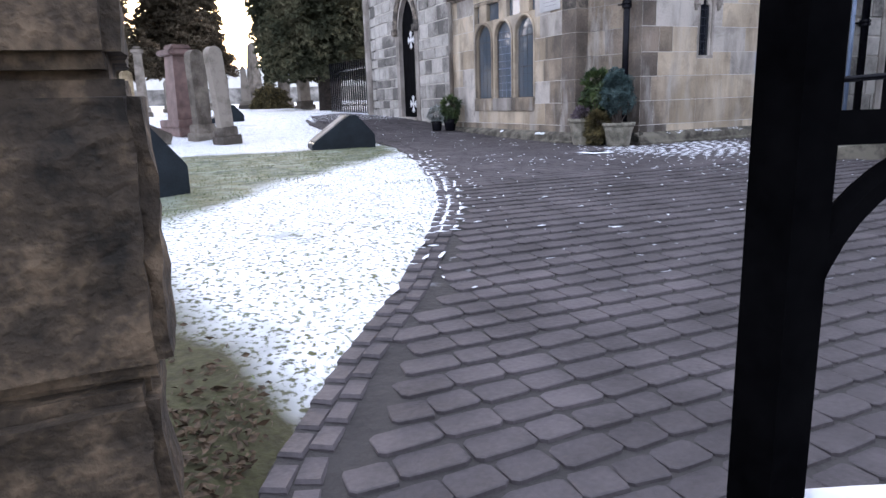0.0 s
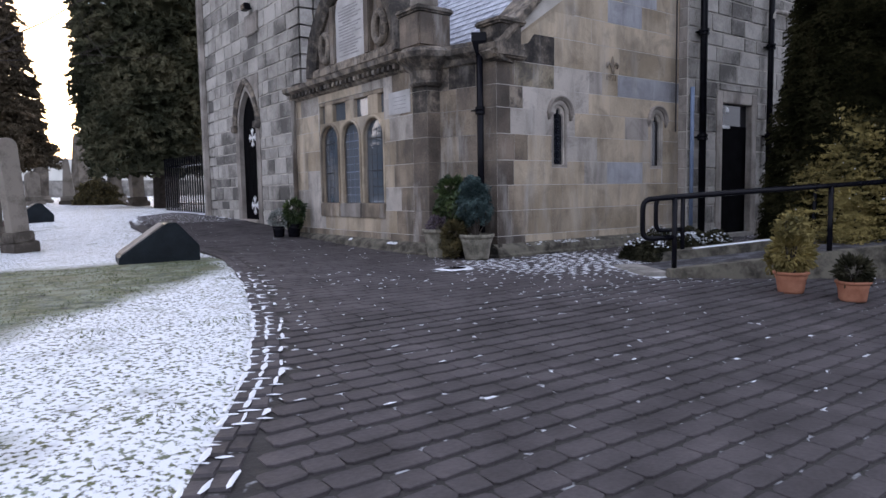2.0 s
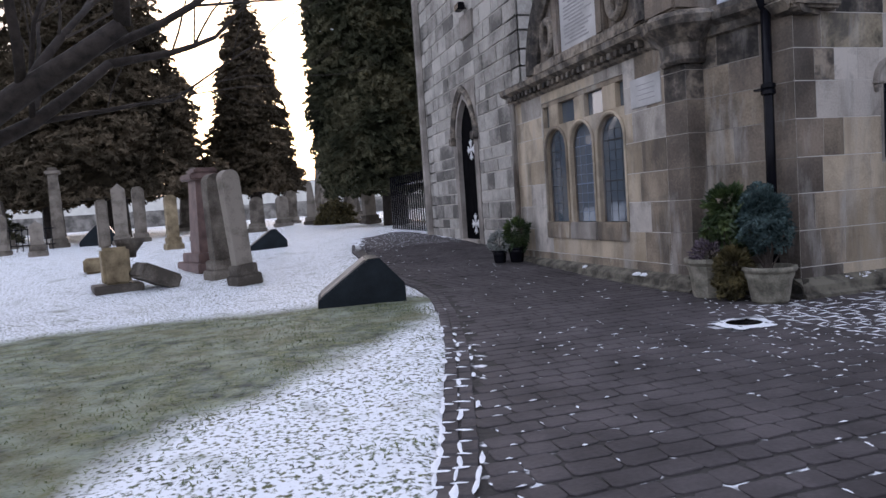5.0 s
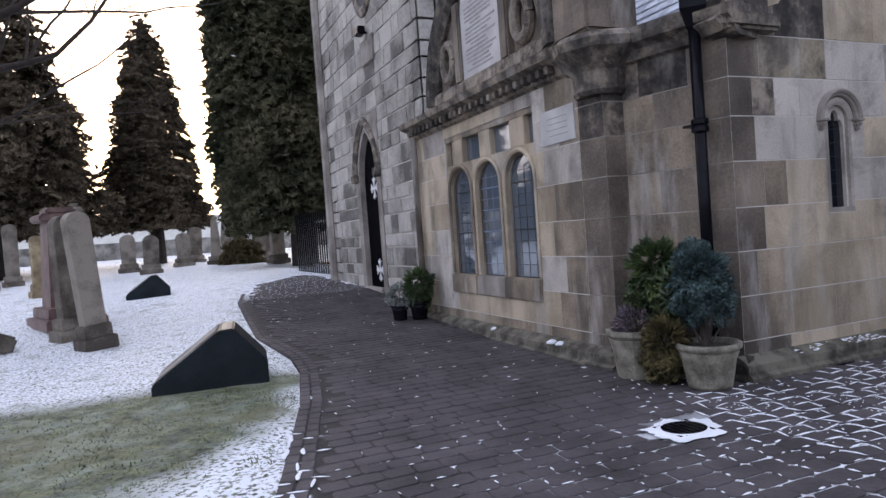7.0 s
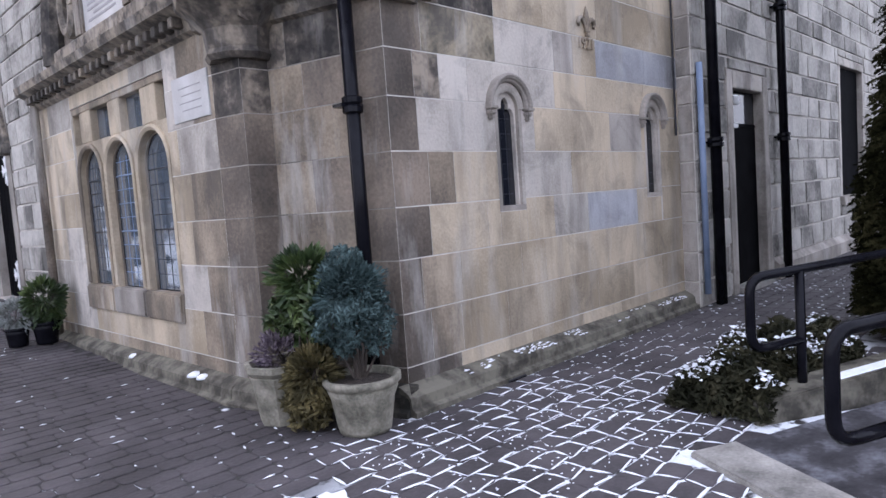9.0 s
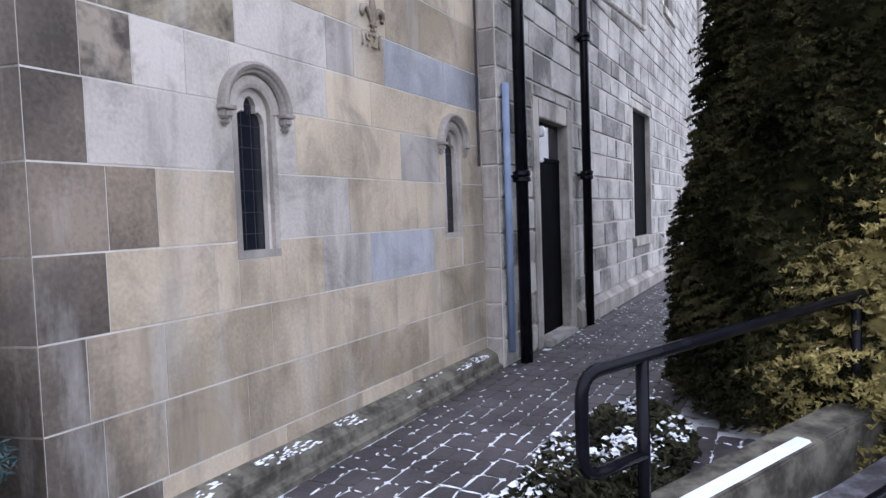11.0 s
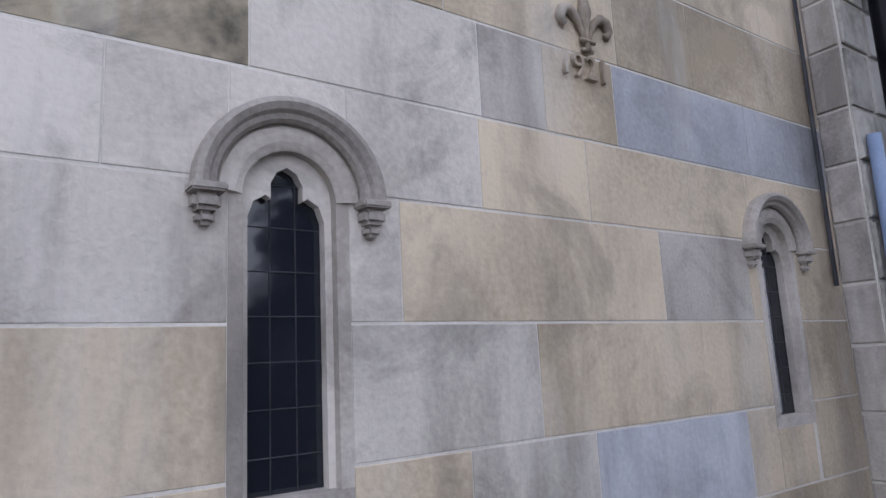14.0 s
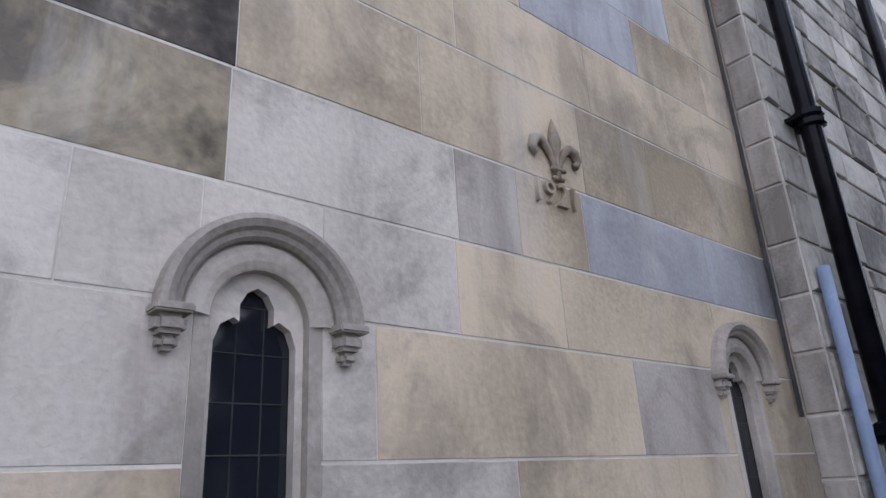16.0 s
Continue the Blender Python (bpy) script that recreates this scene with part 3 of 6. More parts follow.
def lancet(c, name):
    pl = SOUTH
    w = thing(name, "narrow leaded lancet window under a stone hood mould", "window", pl.at(c, 0, 1.93), kind="structure")
    part("stone_surround", surround(pl, c - 0.175, c + 0.175, 1.93, 2.99, [(c - 0.135, 2.02), *arch(c, 0.135, 2.77, 14), (c + 0.135, 2.02)], -0.03, 0.0025), PALE, w)
    part("inner_arch", surround(pl, c - 0.175, c + 0.175, 1.93, 2.99, trefoil(c, 0.113, 2.685), -0.065, -0.03), PALE, w)
    part("pane", solid(bmesh.new(), pl, [(c - 0.15, 1.95), (c + 0.15, 1.95), (c + 0.15, 2.95), (c - 0.15, 2.95)], -0.08, -0.068), GLASS, w, "dark leaded glass")
    lead = bmesh.new()
    for u in (c - 0.038, c + 0.038):
        tube(lead, [pl.at(u, -0.067, 1.96), pl.at(u, -0.067, 2.84)], 0.0022, 5)
    for z in np.arange(2.07, 2.85, 0.125):
        tube(lead, [pl.at(c - 0.115, -0.067, z), pl.at(c + 0.115, -0.067, z)], 0.0022, 5)
    part("leading", lead, LEAD, w)
    sill = bmesh.new()
    solid(sill, pl, [(c - 0.175, 1.93), (c + 0.175, 1.93), (c + 0.175, 1.975), (c - 0.175, 1.975)], -0.15, 0.003)
    part("window_sill", sill, GREY, w)
    hood = bmesh.new()
    sweep(hood, pl, arch(c, 0.24, 2.77, 28), [(-0.028, 0.0), (-0.03, 0.02), (-0.022, 0.035), (-0.008, 0.04), (0.0, 0.055), (0.018, 0.066), (0.034, 0.06), (0.038, 0.035), (0.036, 0.0)])
    part("hood_mould", hood, GREY, w)
    roll = bmesh.new()
    sweep(roll, pl, arch(c, 0.178, 2.77, 24), [(-0.042, -0.02), (-0.04, 0.004), (-0.02, 0.014), (0.0, 0.017), (0.024, 0.01), (0.03, 0.0)])
    part("arch_roll", roll, PALE, w)
    for s in (-1, 1):
        stop = bmesh.new()
        m = pl.matrix()
        u = c + s * 0.24
        box(stop, u - 0.046, u + 0.046, -0.01, 0.07, 2.752, 2.775, m, 0.005)
        box(stop, u - 0.036, u + 0.036, -0.01, 0.055, 2.705, 2.752, m, 0.012)
        box(stop, u - 0.024, u + 0.024, -0.01, 0.042, 2.668, 2.705, m, 0.012)
        part("label_stop", stop, GREY, w)


lancet(LANCETS[0], "window_1")
lancet(LANCETS[1], "window_2")

carving = thing("date_carving", "weathered carved fleur-de-lis above the date in relief", "carving", SOUTH.at(2.55, 0.01, 3.35))
face = Matrix(((1, 0, 0, 10.385), (0, 0, -1, 8.79), (0, 1, 0, 3.385), (0, 0, 0, 1)))
words("1921", 0.145, face, TAN, carving, 0.012, "date")
fl = bmesh.new()
fc = 10.405 - 7.84
for s in (-1, 1):
    tube(fl, [SOUTH.at(fc + s * a, 0.018, 3.53 + b) for a, b in ((0.012, 0), (0.022, 0.05), (0.05, 0.105), (0.09, 0.135), (0.125, 0.125), (0.14, 0.09), (0.125, 0.062), (0.108, 0.075))], [0.008, 0.012, 0.018, 0.023, 0.024, 0.02, 0.014, 0.006], 8)
tube(fl, [SOUTH.at(fc, 0.018, 3.50 + b) for b in (0.0, 0.05, 0.1, 0.17, 0.22, 0.285)], [0.016, 0.011, 0.015, 0.03, 0.022, 0.003], 8)
tube(fl, [SOUTH.at(fc + a, 0.024, 3.545) for a in (-0.04, 0, 0.04)], 0.01, 8)
tube(fl, [SOUTH.at(fc + a, 0.02, 3.505) for a in (-0.03, 0, 0.03)], 0.009, 8)
part("fleur_de_lis", fl, TAN, carving, smooth=True)


def moulded(name, pl, u0, u1, profile, material, kind="structure", label="", category="trim"):
    """A straight moulding along a wall; profile (out, z)."""
    bm = bmesh.new()
    rings = [[bm.verts.new(pl.at(u, w, z)) for w, z in profile] for u in (u0, u1)]
    for k in range(len(profile)):
        j = (k + 1) % len(profile)
        bm.faces.new((rings[0][k], rings[0][j], rings[1][j], rings[1][k]))
    bm.faces.new(rings[0]), bm.faces.new(rings[1][::-1])
    return tagged(part(name, bm, material), label, category, kind=kind)


PLINTH_LINE = [(0.0, 0.3), (0.17, 0.3), (0.17, 0.63), (0.13, 0.65), (0.12, 0.72), (0.10, 0.745), (0.03, 0.78), (0.0, 0.79)]
moulded("plinth", SOUTH, -0.1, SOUTH.length, PLINTH_LINE, PLINTH, label="mossy stone plinth flecked with snow")

# coping and verge of the gable
cop = bmesh.new()
for a, b in (((-0.12, 3.48), (4.46, 7.83)),):
    sweep(cop, SOUTH, [a, b], [(0.0, -0.5), (0.0, 0.07), (0.05, 0.1), (0.12, 0.1), (0.14, -0.5)])
tagged(part("gable_coping", cop, SOOT), "dark stone coping along the gable", "coping", kind="structure")

# ---- slanting wall with the downpipe, chamfered corner and bay front ----
SLANT = Plane((7.57, 9.82), (7.84, 8.8))
RETURN = Plane((7.33, 9.82), (7.57, 9.82))
CHAMFER = Plane((7.28, 10.15), (7.33, 9.82))
BAY = Plane((7.28, 14.55), (7.28, 10.15))
bay_u = lambda y: 14.55 - y
win = (bay_u(13.42), bay_u(11.0), 1.32, 3.33)
for name, pl, top in (("wall_slant", SLANT, 3.6), ("wall_return", RETURN, 3.6), ("wall_chamfer", CHAMFER, 3.6)):
    w = core(name, pl, 0, pl.length, 0.3, top, [], 0.3, DAMP)
    tagged(w, "stained sandstone wall of the annexe", "wall")
    stones(pl, courses(0, pl.length, [z for z in LEVELS if z < 3.6] + [3.6], 0.45, 0.7, None, 5) if pl is SLANT else [(0, pl.length, a, b) for a, b in zip(LEVELS, LEVELS[1:8] + [3.6])],
           w, (lambda r: SOOT if r[2] > 3.1 and r[0] < 0.5 else TAN if r[0] + r[1] < 1.1 else RUST) if pl is SLANT else (lambda r: SOOT if r[2] > 2.7 else RUST))
    moulded("plinth", pl, -0.08, pl.length + 0.08, PLINTH_LINE, PLINTH, label="mossy moulded stone plinth")
    moulded("cornice", pl, -0.12, pl.length + 0.12, [(0, 3.45), (0.05, 3.47), (0.08, 3.55), (0.17, 3.6), (0.19, 3.68), (0.05, 3.72), (-0.3, 3.72), (-0.3, 3.45)], SOOT, label="dark weathered stone cornice")

wall_west = core("wall_west", BAY, 0, BAY.length, 0.3, 3.6, [win], 0.4)
tagged(wall_west, "bay wall of warm buff sandstone blocks", "wall")
stones(BAY, [q for r in courses(0, BAY.length, [z for z in LEVELS if z < 3.5] + [3.6], 0.6, 1.1, None, 8) for q in cut(r, [win])], wall_west,
       lambda r: TAN if r[1] > BAY.length - 0.05 and r[0] > BAY.length - 0.6 or r[2] < 0.7 else rng.choice((BUFF, BUFF, PALE, BUFF)))
moulded("plinth", BAY, 0, BAY.length + 0.06, PLINTH_LINE, PLINTH, label="mossy moulded stone plinth with snow on it")
moulded("cornice", BAY, -0.1, BAY.length + 0.05, [(0, 3.47), (0.05, 3.5), (0.07, 3.6), (0.2, 3.66), (0.22, 3.74), (0.06, 3.80), (-0.3, 3.80), (-0.3, 3.47)], SOOT, label="dark stone cornice with dentils")
for k in range(26):
    d = one_box(0.06 + k * 0.16, 0.14 + k * 0.16, 0.02, 0.15, 3.53, 3.61, BAY.matrix(), 0.006)
    ob = part("dentil", d, SOOT, wall_west)

bay_win = thing("window_3", "three-light mullioned stone window with leaded glass", "window", BAY.at(2.3, 0, 1.32), kind="structure")
W0, W1 = win[0], win[1]
lw = (W1 - W0) / 3
for k in range(3):
    a, b = W0 + k * lw, W0 + (k + 1) * lw
    c = (a + b) / 2
    r = lw / 2 - 0.075
    m = BAY.matrix()
    part("light_surround", surround(BAY, a, b, 1.4, 2.93, arch(c, r, 2.54, 16), -0.07, -0.02 if k != 1 else -0.021), BUFF, bay_win)
    part("inner_frame", surround(BAY, a + 0.02, b - 0.02, 1.4, 2.92, arch(c, r - 0.025, 2.54, 16), -0.085, -0.07), RUST, bay_win)
    part("pane", solid(bmesh.new(), BAY, [(a + 0.05, 1.41), (b - 0.05, 1.41), (b - 0.05, 2.9), (a + 0.05, 2.9)], -0.105, -0.09), SKYGLASS, bay_win, "leaded glass")
    ld = bmesh.new()
    for j in range(1, 4):
        u = c - r + 2 * r * j / 4
        tube(ld, [BAY.at(u, -0.089, 1.41), BAY.at(u, -0.089, 2.72)], 0.004, 5)
    for n, z in enumerate(np.arange(1.55, 2.8, 0.14)):
        tube(ld, [BAY.at(c - r + 0.03, -0.089, z), BAY.at(c + r - 0.03, -0.089, z)], 0.009 if n % 4 == 3 else 0.004, 5)
    part("leading", ld, LEAD if k != 1 else PEWTER, bay_win)
    hd = bmesh.new()
    sweep(hd, BAY, [(c - r - 0.03, 1.42)] + arch(c, r + 0.03, 2.54, 16) + [(c + r + 0.03, 1.42)], [(-0.028, -0.03), (-0.028, -0.005), (0, 0.012), (0.024, 0.0), (0.024, -0.03)])
    part("arch_moulding", hd, TAN if k == 0 else BUFF, bay_win)
    part("window_sill", one_box(a + 0.015, b - 0.015, -0.1, 0.03, 1.14, 1.4, m, 0.015), TAN if k != 1 else GREY, bay_win)
# small lights over the mullions, half ones at the ends
for u0, u1 in ((W0 + 0.03, W0 + 0.22), (W0 + lw - 0.25, W0 + lw + 0.25), (W0 + 2 * lw - 0.25, W0 + 2 * lw + 0.25), (W1 - 0.22, W1 - 0.03)):
    part("upper_pane", one_box(u0, u1, -0.105, -0.09, 2.93, 3.26, m), SKYGLASS, bay_win)
for u0, u1 in ((W0, W0 + 0.03), (W0 + 0.22, W0 + lw - 0.25), (W0 + lw + 0.25, W0 + 2 * lw - 0.25), (W0 + 2 * lw + 0.25, W1 - 0.22), (W1 - 0.03, W1)):
    part("upper_mullion", one_box(u0, u1, -0.11, -0.015, 2.93, 3.26, m, 0.006), BUFF, bay_win)
part("upper_lintel", one_box(W0, W1, -0.11, -0.012, 3.26, 3.33, m, 0.006), TAN, bay_win)
part("backing", one_box(W0, W1, -0.4, -0.12, 1.2, 3.33, m), LEAD, bay_win)

plaque = thing("wall_plaque", "pale marble plaque with a few worn lines", "plaque", BAY.at(bay_u(10.5), 0.012, 2.86))
part("tablet", one_box(bay_u(10.83), bay_u(10.2), 0.0, 0.014, 2.84, 3.2, BAY.matrix(), 0.004), MARBLE, plaque)
for k in range(4):
    part("text_line", one_box(bay_u(10.7) + 0.04 * (k % 2), bay_u(10.32), 0.0135, 0.0155, 3.10 - k * 0.06, 3.11 - k * 0.06, BAY.matrix()), INK, plaque)

# pediment with the memorial tablet
ped = thing("pediment", "dark curved stone pediment framing a memorial tablet", "pediment", BAY.at(2.6, 0, 3.8), kind="structure")
pc = bay_u(11.98)
line = arch(pc, 1.55, 3.82, 24)
part("tympanum", solid(bmesh.new(), BAY, line, -0.35, 0.0), RUST, ped)
ring = bmesh.new()
sweep(ring, BAY, line, [(-0.17, -0.3), (-0.17, 0.06), (-0.1, 0.12), (0.06, 0.16), (0.14, 0.1), (0.14, -0.3)])
part("arch_moulding", ring, SOOT, ped)
part("base_course", one_box(pc - 1.75, pc + 1.75, -0.3, 0.1, 3.78, 3.95, BAY.matrix(), 0.02), SOOT, ped)
for s in (-1, 1):
    part("pilaster", one_box(pc + s * 0.62 - 0.09, pc + s * 0.62 + 0.09, -0.05, 0.1, 3.93, 4.98, BAY.matrix(), 0.02), RUST, ped)
    wr = bmesh.new()
    tube(wr, [BAY.at(pc + s * 0.98 + 0.16 * math.cos(a), 0.04, 4.3 + 0.24 * math.sin(a)) for a in np.linspace(0, 6.28, 17)], 0.07, 8)
    part("wreath", wr, SOOT, ped)
tablet = thing("memorial_tablet", "white marble memorial tablet with rows of small worn lettering", "tablet", BAY.at(pc, 0.02, 3.95))
part("slab", solid(bmesh.new(), BAY, [(pc - 0.52, 3.95), (pc + 0.52, 3.95)] + arch(pc, 0.52, 4.78, 12, -0.4)[::-1], 0.0, 0.06), MARBLE, tablet)
for k in range(17):
    half = 0.40 if k % 5 else 0.25
    part("text_line", one_box(pc - half, pc + half - 0.1 * ((k * 7) % 3), 0.06, 0.063, 4.86 - k * 0.052, 4.884 - k * 0.052, BAY.matrix()), INK, tablet)

# block over the corner capital
cap = thing("corner_pedestal", "sooty stone pedestal on a moulded corner capital", "pedestal", (7.4, 10.0, 3.3), kind="structure")
cm = pose(7.42, 9.98, 0)
part("capital", lathe(bmesh.new(), [(0.24, 3.2), (0.27, 3.24), (0.25, 3.28), (0.27, 3.42), (0.36, 3.52), (0.46, 3.60), (0.48, 3.68), (0.42, 3.74), (0.3, 3.78)], (7.44, 9.98, 0), 8), SOOT, cap)
part("block", one_box(-0.3, 0.3, -0.28, 0.28, 3.76, 4.28, cm, 0.03), RUST, cap)
part("block_cap", one_box(-0.34, 0.34, -0.32, 0.32, 4.27, 4.36, cm, 0.03), SOOT, cap)
part("finial", lathe(bmesh.new(), [(0.16, 4.35), (0.22, 4.45), (0.2, 4.6), (0.09, 4.72), (0.04, 4.85)], (7.42, 9.98, 0), 10), GREY, cap, "snow-dusted finial", True)
cap2 = thing("gable_kneeler", "dark stone kneeler block at the foot of the gable", "kneeler", (7.95, 8.95, 3.4), kind="structure")
part("cornice_block", one_box(7.72, 8.35, 8.66, 9.3, 3.5, 3.64, bevel=0.03), SOOT, cap2)
part("block", one_box(7.86, 8.3, 8.74, 9.2, 3.62, 4.0, bevel=0.02), SOOT, cap2)
part("block_cap", one_box(7.8, 8.36, 8.68, 9.26, 3.99, 4.08, bevel=0.03), SOOT, cap2)

# slate roof between the gable and the bay, slate by slate in rows
roof = thing("roof", "slate roof dusted with frost", "roof", (8, 11, 3.7), kind="structure")
bm = bmesh.new()
for x0, z0, x1, z1 in ((7.9, 3.66, 12.3, 7.76),):
    v = [bm.verts.new(p) for p in ((x0, 9.0, z0), (x1, 9.0, z1), (x1, 14.6, z1), (x0, 14.6, z0))]
    bm.faces.new(v)
bmesh.ops.solidify(bm, geom=bm.faces[:], thickness=0.08)
part("roof_deck", bm, LEAD, roof)
sv, sf = [], []
for row in range(30):
    t0 = row / 15
    for k in range(19):
        y0 = 9.0 + 0.3 * k - (0.15 if row % 2 else 0)
        x, z = 7.86 + 2.17 * t0, 3.69 + 2.02 * t0
        q = [(x, y0 + 0.004, z + 0.035), (x, y0 + 0.296, z + 0.035), (x + 0.2, y0 + 0.296, z + 0.19), (x + 0.2, y0 + 0.004, z + 0.19)]
        n0 = len(sv)
        sv += q + [(a, b, c - 0.012) for a, b, c in q]
        sf += [(n0, n0 + 1, n0 + 2, n0 + 3), (n0, n0 + 4, n0 + 5, n0 + 1), (n0 + 1, n0 + 5, n0 + 6, n0 + 2), (n0 + 3, n0 + 2, n0 + 6, n0 + 7), (n0, n0 + 3, n0 + 7, n0 + 4)]
tagged(part("slates", raw("slates", sv, sf, SLATE), SLATE, roof), kind="stuff")
moulded("gutter_wall", Plane((7.62, 9.8), (7.9, 8.85)), 0, 1.0, [(0, 3.6), (0.1, 3.62), (0.1, 3.78), (-0.2, 3.8), (-0.2, 3.6)], SOOT, label="dark stone parapet gutter")
core("wall_east", Plane((12.3, 14.6), (12.3, 8.85)), 0, 5.7, 0.3, 7.6, [], 0.3)

# ---- tower ----
TOWER = Plane((7.55, 21.1), (7.55, 14.75))
tu = lambda y: 21.1 - y
door_hole = (tu(18.78), tu(17.12), 0.85, 4.5)
wall_tower = core("wall_tower", TOWER, 0, TOWER.length, 0.3, 13, [door_hole], 0.6)
tagged(wall_tower, "tower wall of grey squared rubble with pale mortar", "wall")
lv, z = [0.6], 0.6
while z < 12.9:
    z += rng.uniform(0.24, 0.38)
    lv.append(min(z, 13))
rects_tower = [q for r in courses(0, TOWER.length, lv, 0.35, 0.8, None, 11) for q in cut(r, [door_hole])]
TOWER_S = Plane((7.55, 14.75), (12.4, 14.75))
wall_tower_south = core("wall_tower_south", TOWER_S, 0, TOWER_S.length, 0.3, 13, [], 0.5)
tagged(wall_tower_south, "grey rubble side of the tower above the annexe", "wall")
rects_ts = [r for r in courses(0, TOWER_S.length, lv, 0.35, 0.8, None, 12) if r[2] > 3.3]
TOWER_N = Plane((12.4, 21.1), (7.55, 21.1))
tagged(core("wall_tower_north", TOWER_N, 0, TOWER_N.length, 0.3, 13, [], 0.5, RUBBLE), "far side of the tower", "wall")
quoin = bmesh.new()
tube(quoin, [(7.5, 21.15, 0.7), (7.5, 21.15, 12.8)], 0.13, 8)
tagged(part("tower_edge_shaft", quoin, GREY), "rounded stone shaft at the tower's corner", "trim", kind="structure")

tdoor = thing("door_1", "tall black plank door with white cross-shaped hinges in a pointed stone arch", "door", (7.7, 17.95, 0.95), kind="structure")
dc = tu(17.95)
pointed = [(dc - 0.58, 0.85), (dc - 0.58, 1.5)] + arch(dc, 0.58, 3.35, 16, 0.45) + [(dc + 0.58, 1.5), (dc + 0.58, 0.85)]
part("stone_arch", surround(TOWER, *door_hole, pointed, -0.3, 0.03), GREY, tdoor)
hm = bmesh.new()
sweep(hm, TOWER, arch(dc, 0.76, 3.35, 18, 0.4), [(-0.08, 0), (-0.08, 0.06), (0.03, 0.12), (0.09, 0.08), (0.09, 0)])
part("hood_mould", hm, SOOT, tdoor)
for s in (-1, 1):
    part("label_stop", one_box(dc + s * 0.76 - 0.12, dc + s * 0.76 + 0.12, 0, 0.14, 3.2, 3.38, TOWER.matrix(), 0.02), SOOT, tdoor)
for k in range(6):
    a = dc - 0.56 + k * 0.1867
    part("plank", one_box(a + 0.004, a + 0.183, -0.14, -0.08, 0.95, 3.3, TOWER.matrix(), 0.004), DOOR, tdoor)
part("overlight", solid(bmesh.new(), TOWER, [(dc - 0.56, 3.3)] + arch(dc, 0.56, 3.35, 14, 0.45) + [(dc + 0.56, 3.3)], -0.14, -0.09), DOOR, tdoor)
for z in (3.02, 1.32):
    cr = bmesh.new()
    for k in range(4):
        a = k * math.pi / 2
        ca, sa = math.cos(a), math.sin(a)
        solid(cr, TOWER, [(dc + 0.1 + ca * p - sa * q, z + sa * p + ca * q) for p, q in ((0.02, -0.02), (0.1, -0.035), (0.2, -0.10), (0.19, -0.03), (0.24, 0), (0.19, 0.03), (0.2, 0.10), (0.1, 0.035), (0.02, 0.02))], -0.085, -0.06)
    box(cr, dc + 0.07, dc + 0.13, -0.085, -0.062, z - 0.03, z + 0.03, TOWER.matrix())
    part("hinge_cross", cr, WHITE, tdoor, "white-painted cross fitting")
part("step", one_box(dc - 0.6, dc + 0.6, -0.3, 0.1, 0.8, 0.96, TOWER.matrix(), 0.02), GREY, tdoor)
oc = thing("round_window", "round window with a thick dark stone ring", "window", TOWER.at(tu(17.3), 0, 7.2), kind="structure")
rg = bmesh.new()
oval = [(tu(17.4) + 0.6 * math.cos(a), 7.35 + 0.85 * math.sin(a)) for a in np.linspace(0, 2 * math.pi, 29)]
sweep(rg, TOWER, oval, [(-0.1, 0), (-0.1, 0.06), (0, 0.1), (0.1, 0.06), (0.1, 0)])
part("stone_ring", rg, SOOT, oc)
part("louvre_panel", solid(bmesh.new(), TOWER, oval[:-1], 0.0, 0.03), LEAD, oc)
tp = thing("tower_plaque", "small grey stone plaque on the tower", "plaque", TOWER.at(tu(17.3), 0.03, 5.5))
part("tablet", one_box(tu(17.75), tu(16.95), 0, 0.06, 5.45, 5.95, TOWER.matrix(), 0.015), GREY, tp)
fl_l = thing("floodlight", "small black floodlight on a bracket above the plaque", "lamp", TOWER.at(tu(17.35), 0.1, 6.05))
part("housing", one_box(tu(17.5), tu(17.22), 0.08, 0.24, 6.0, 6.16, TOWER.matrix(), 0.02), IRON, fl_l)
part("bracket", one_box(tu(17.38), tu(17.34), 0.0, 0.1, 6.04, 6.08, TOWER.matrix()), IRON, fl_l)

# ---- nave wall beside the lane ----
NAVE = Plane((12.3, 8.62), (40, 8.62))
nu = lambda x: x - 12.3
side_door = (nu(13.44), nu(14.5), 0.62, 3.2)
nave_windows = [(nu(18.5), nu(20.1), 1.6, 3.95), (nu(27.0), nu(28.6), 1.6, 4.2), (nu(22), nu(23.3), 6.6, 8.8), (nu(28), nu(29.3), 6.6, 8.8)]
holes = [(side_door[0] - 0.2, side_door[1] + 0.2, 0.3, 3.42), *((a - 0.12, b + 0.12, c - 0.16, d + 0.14) for a, b, c, d in nave_windows)]
wall_nave = core("wall_nave", NAVE, 0, NAVE.length, 0.3, 10.5, holes, 0.6)
tagged(wall_nave, "long church wall of pale grey squared rubble", "wall")
lv2, z = [0.6], 0.6
while z < 10.3:
    z += rng.uniform(0.26, 0.36)
    lv2.append(min(z, 10.5))
rects_nave = sorted((q for r in courses(0, NAVE.length, lv2, 0.4, 0.85, None, 15) for q in cut(r, holes)), key=lambda r: r[0] + r[2])
moulded("plinth", NAVE, side_door[1] + 0.25, NAVE.length, [(0, 0.3), (0.1, 0.3), (0.1, 0.8), (0, 0.9)], GREY, label="grey stone base course")
moulded("eaves", NAVE, 0, NAVE.length, [(-0.3, 10.3), (0.1, 10.3), (0.25, 10.45), (0.25, 10.6), (-0.3, 10.6)], RUST, label="brown stone eaves course")
NAVE_END = Plane((12.3, 8.8), (12.3, 8.62))
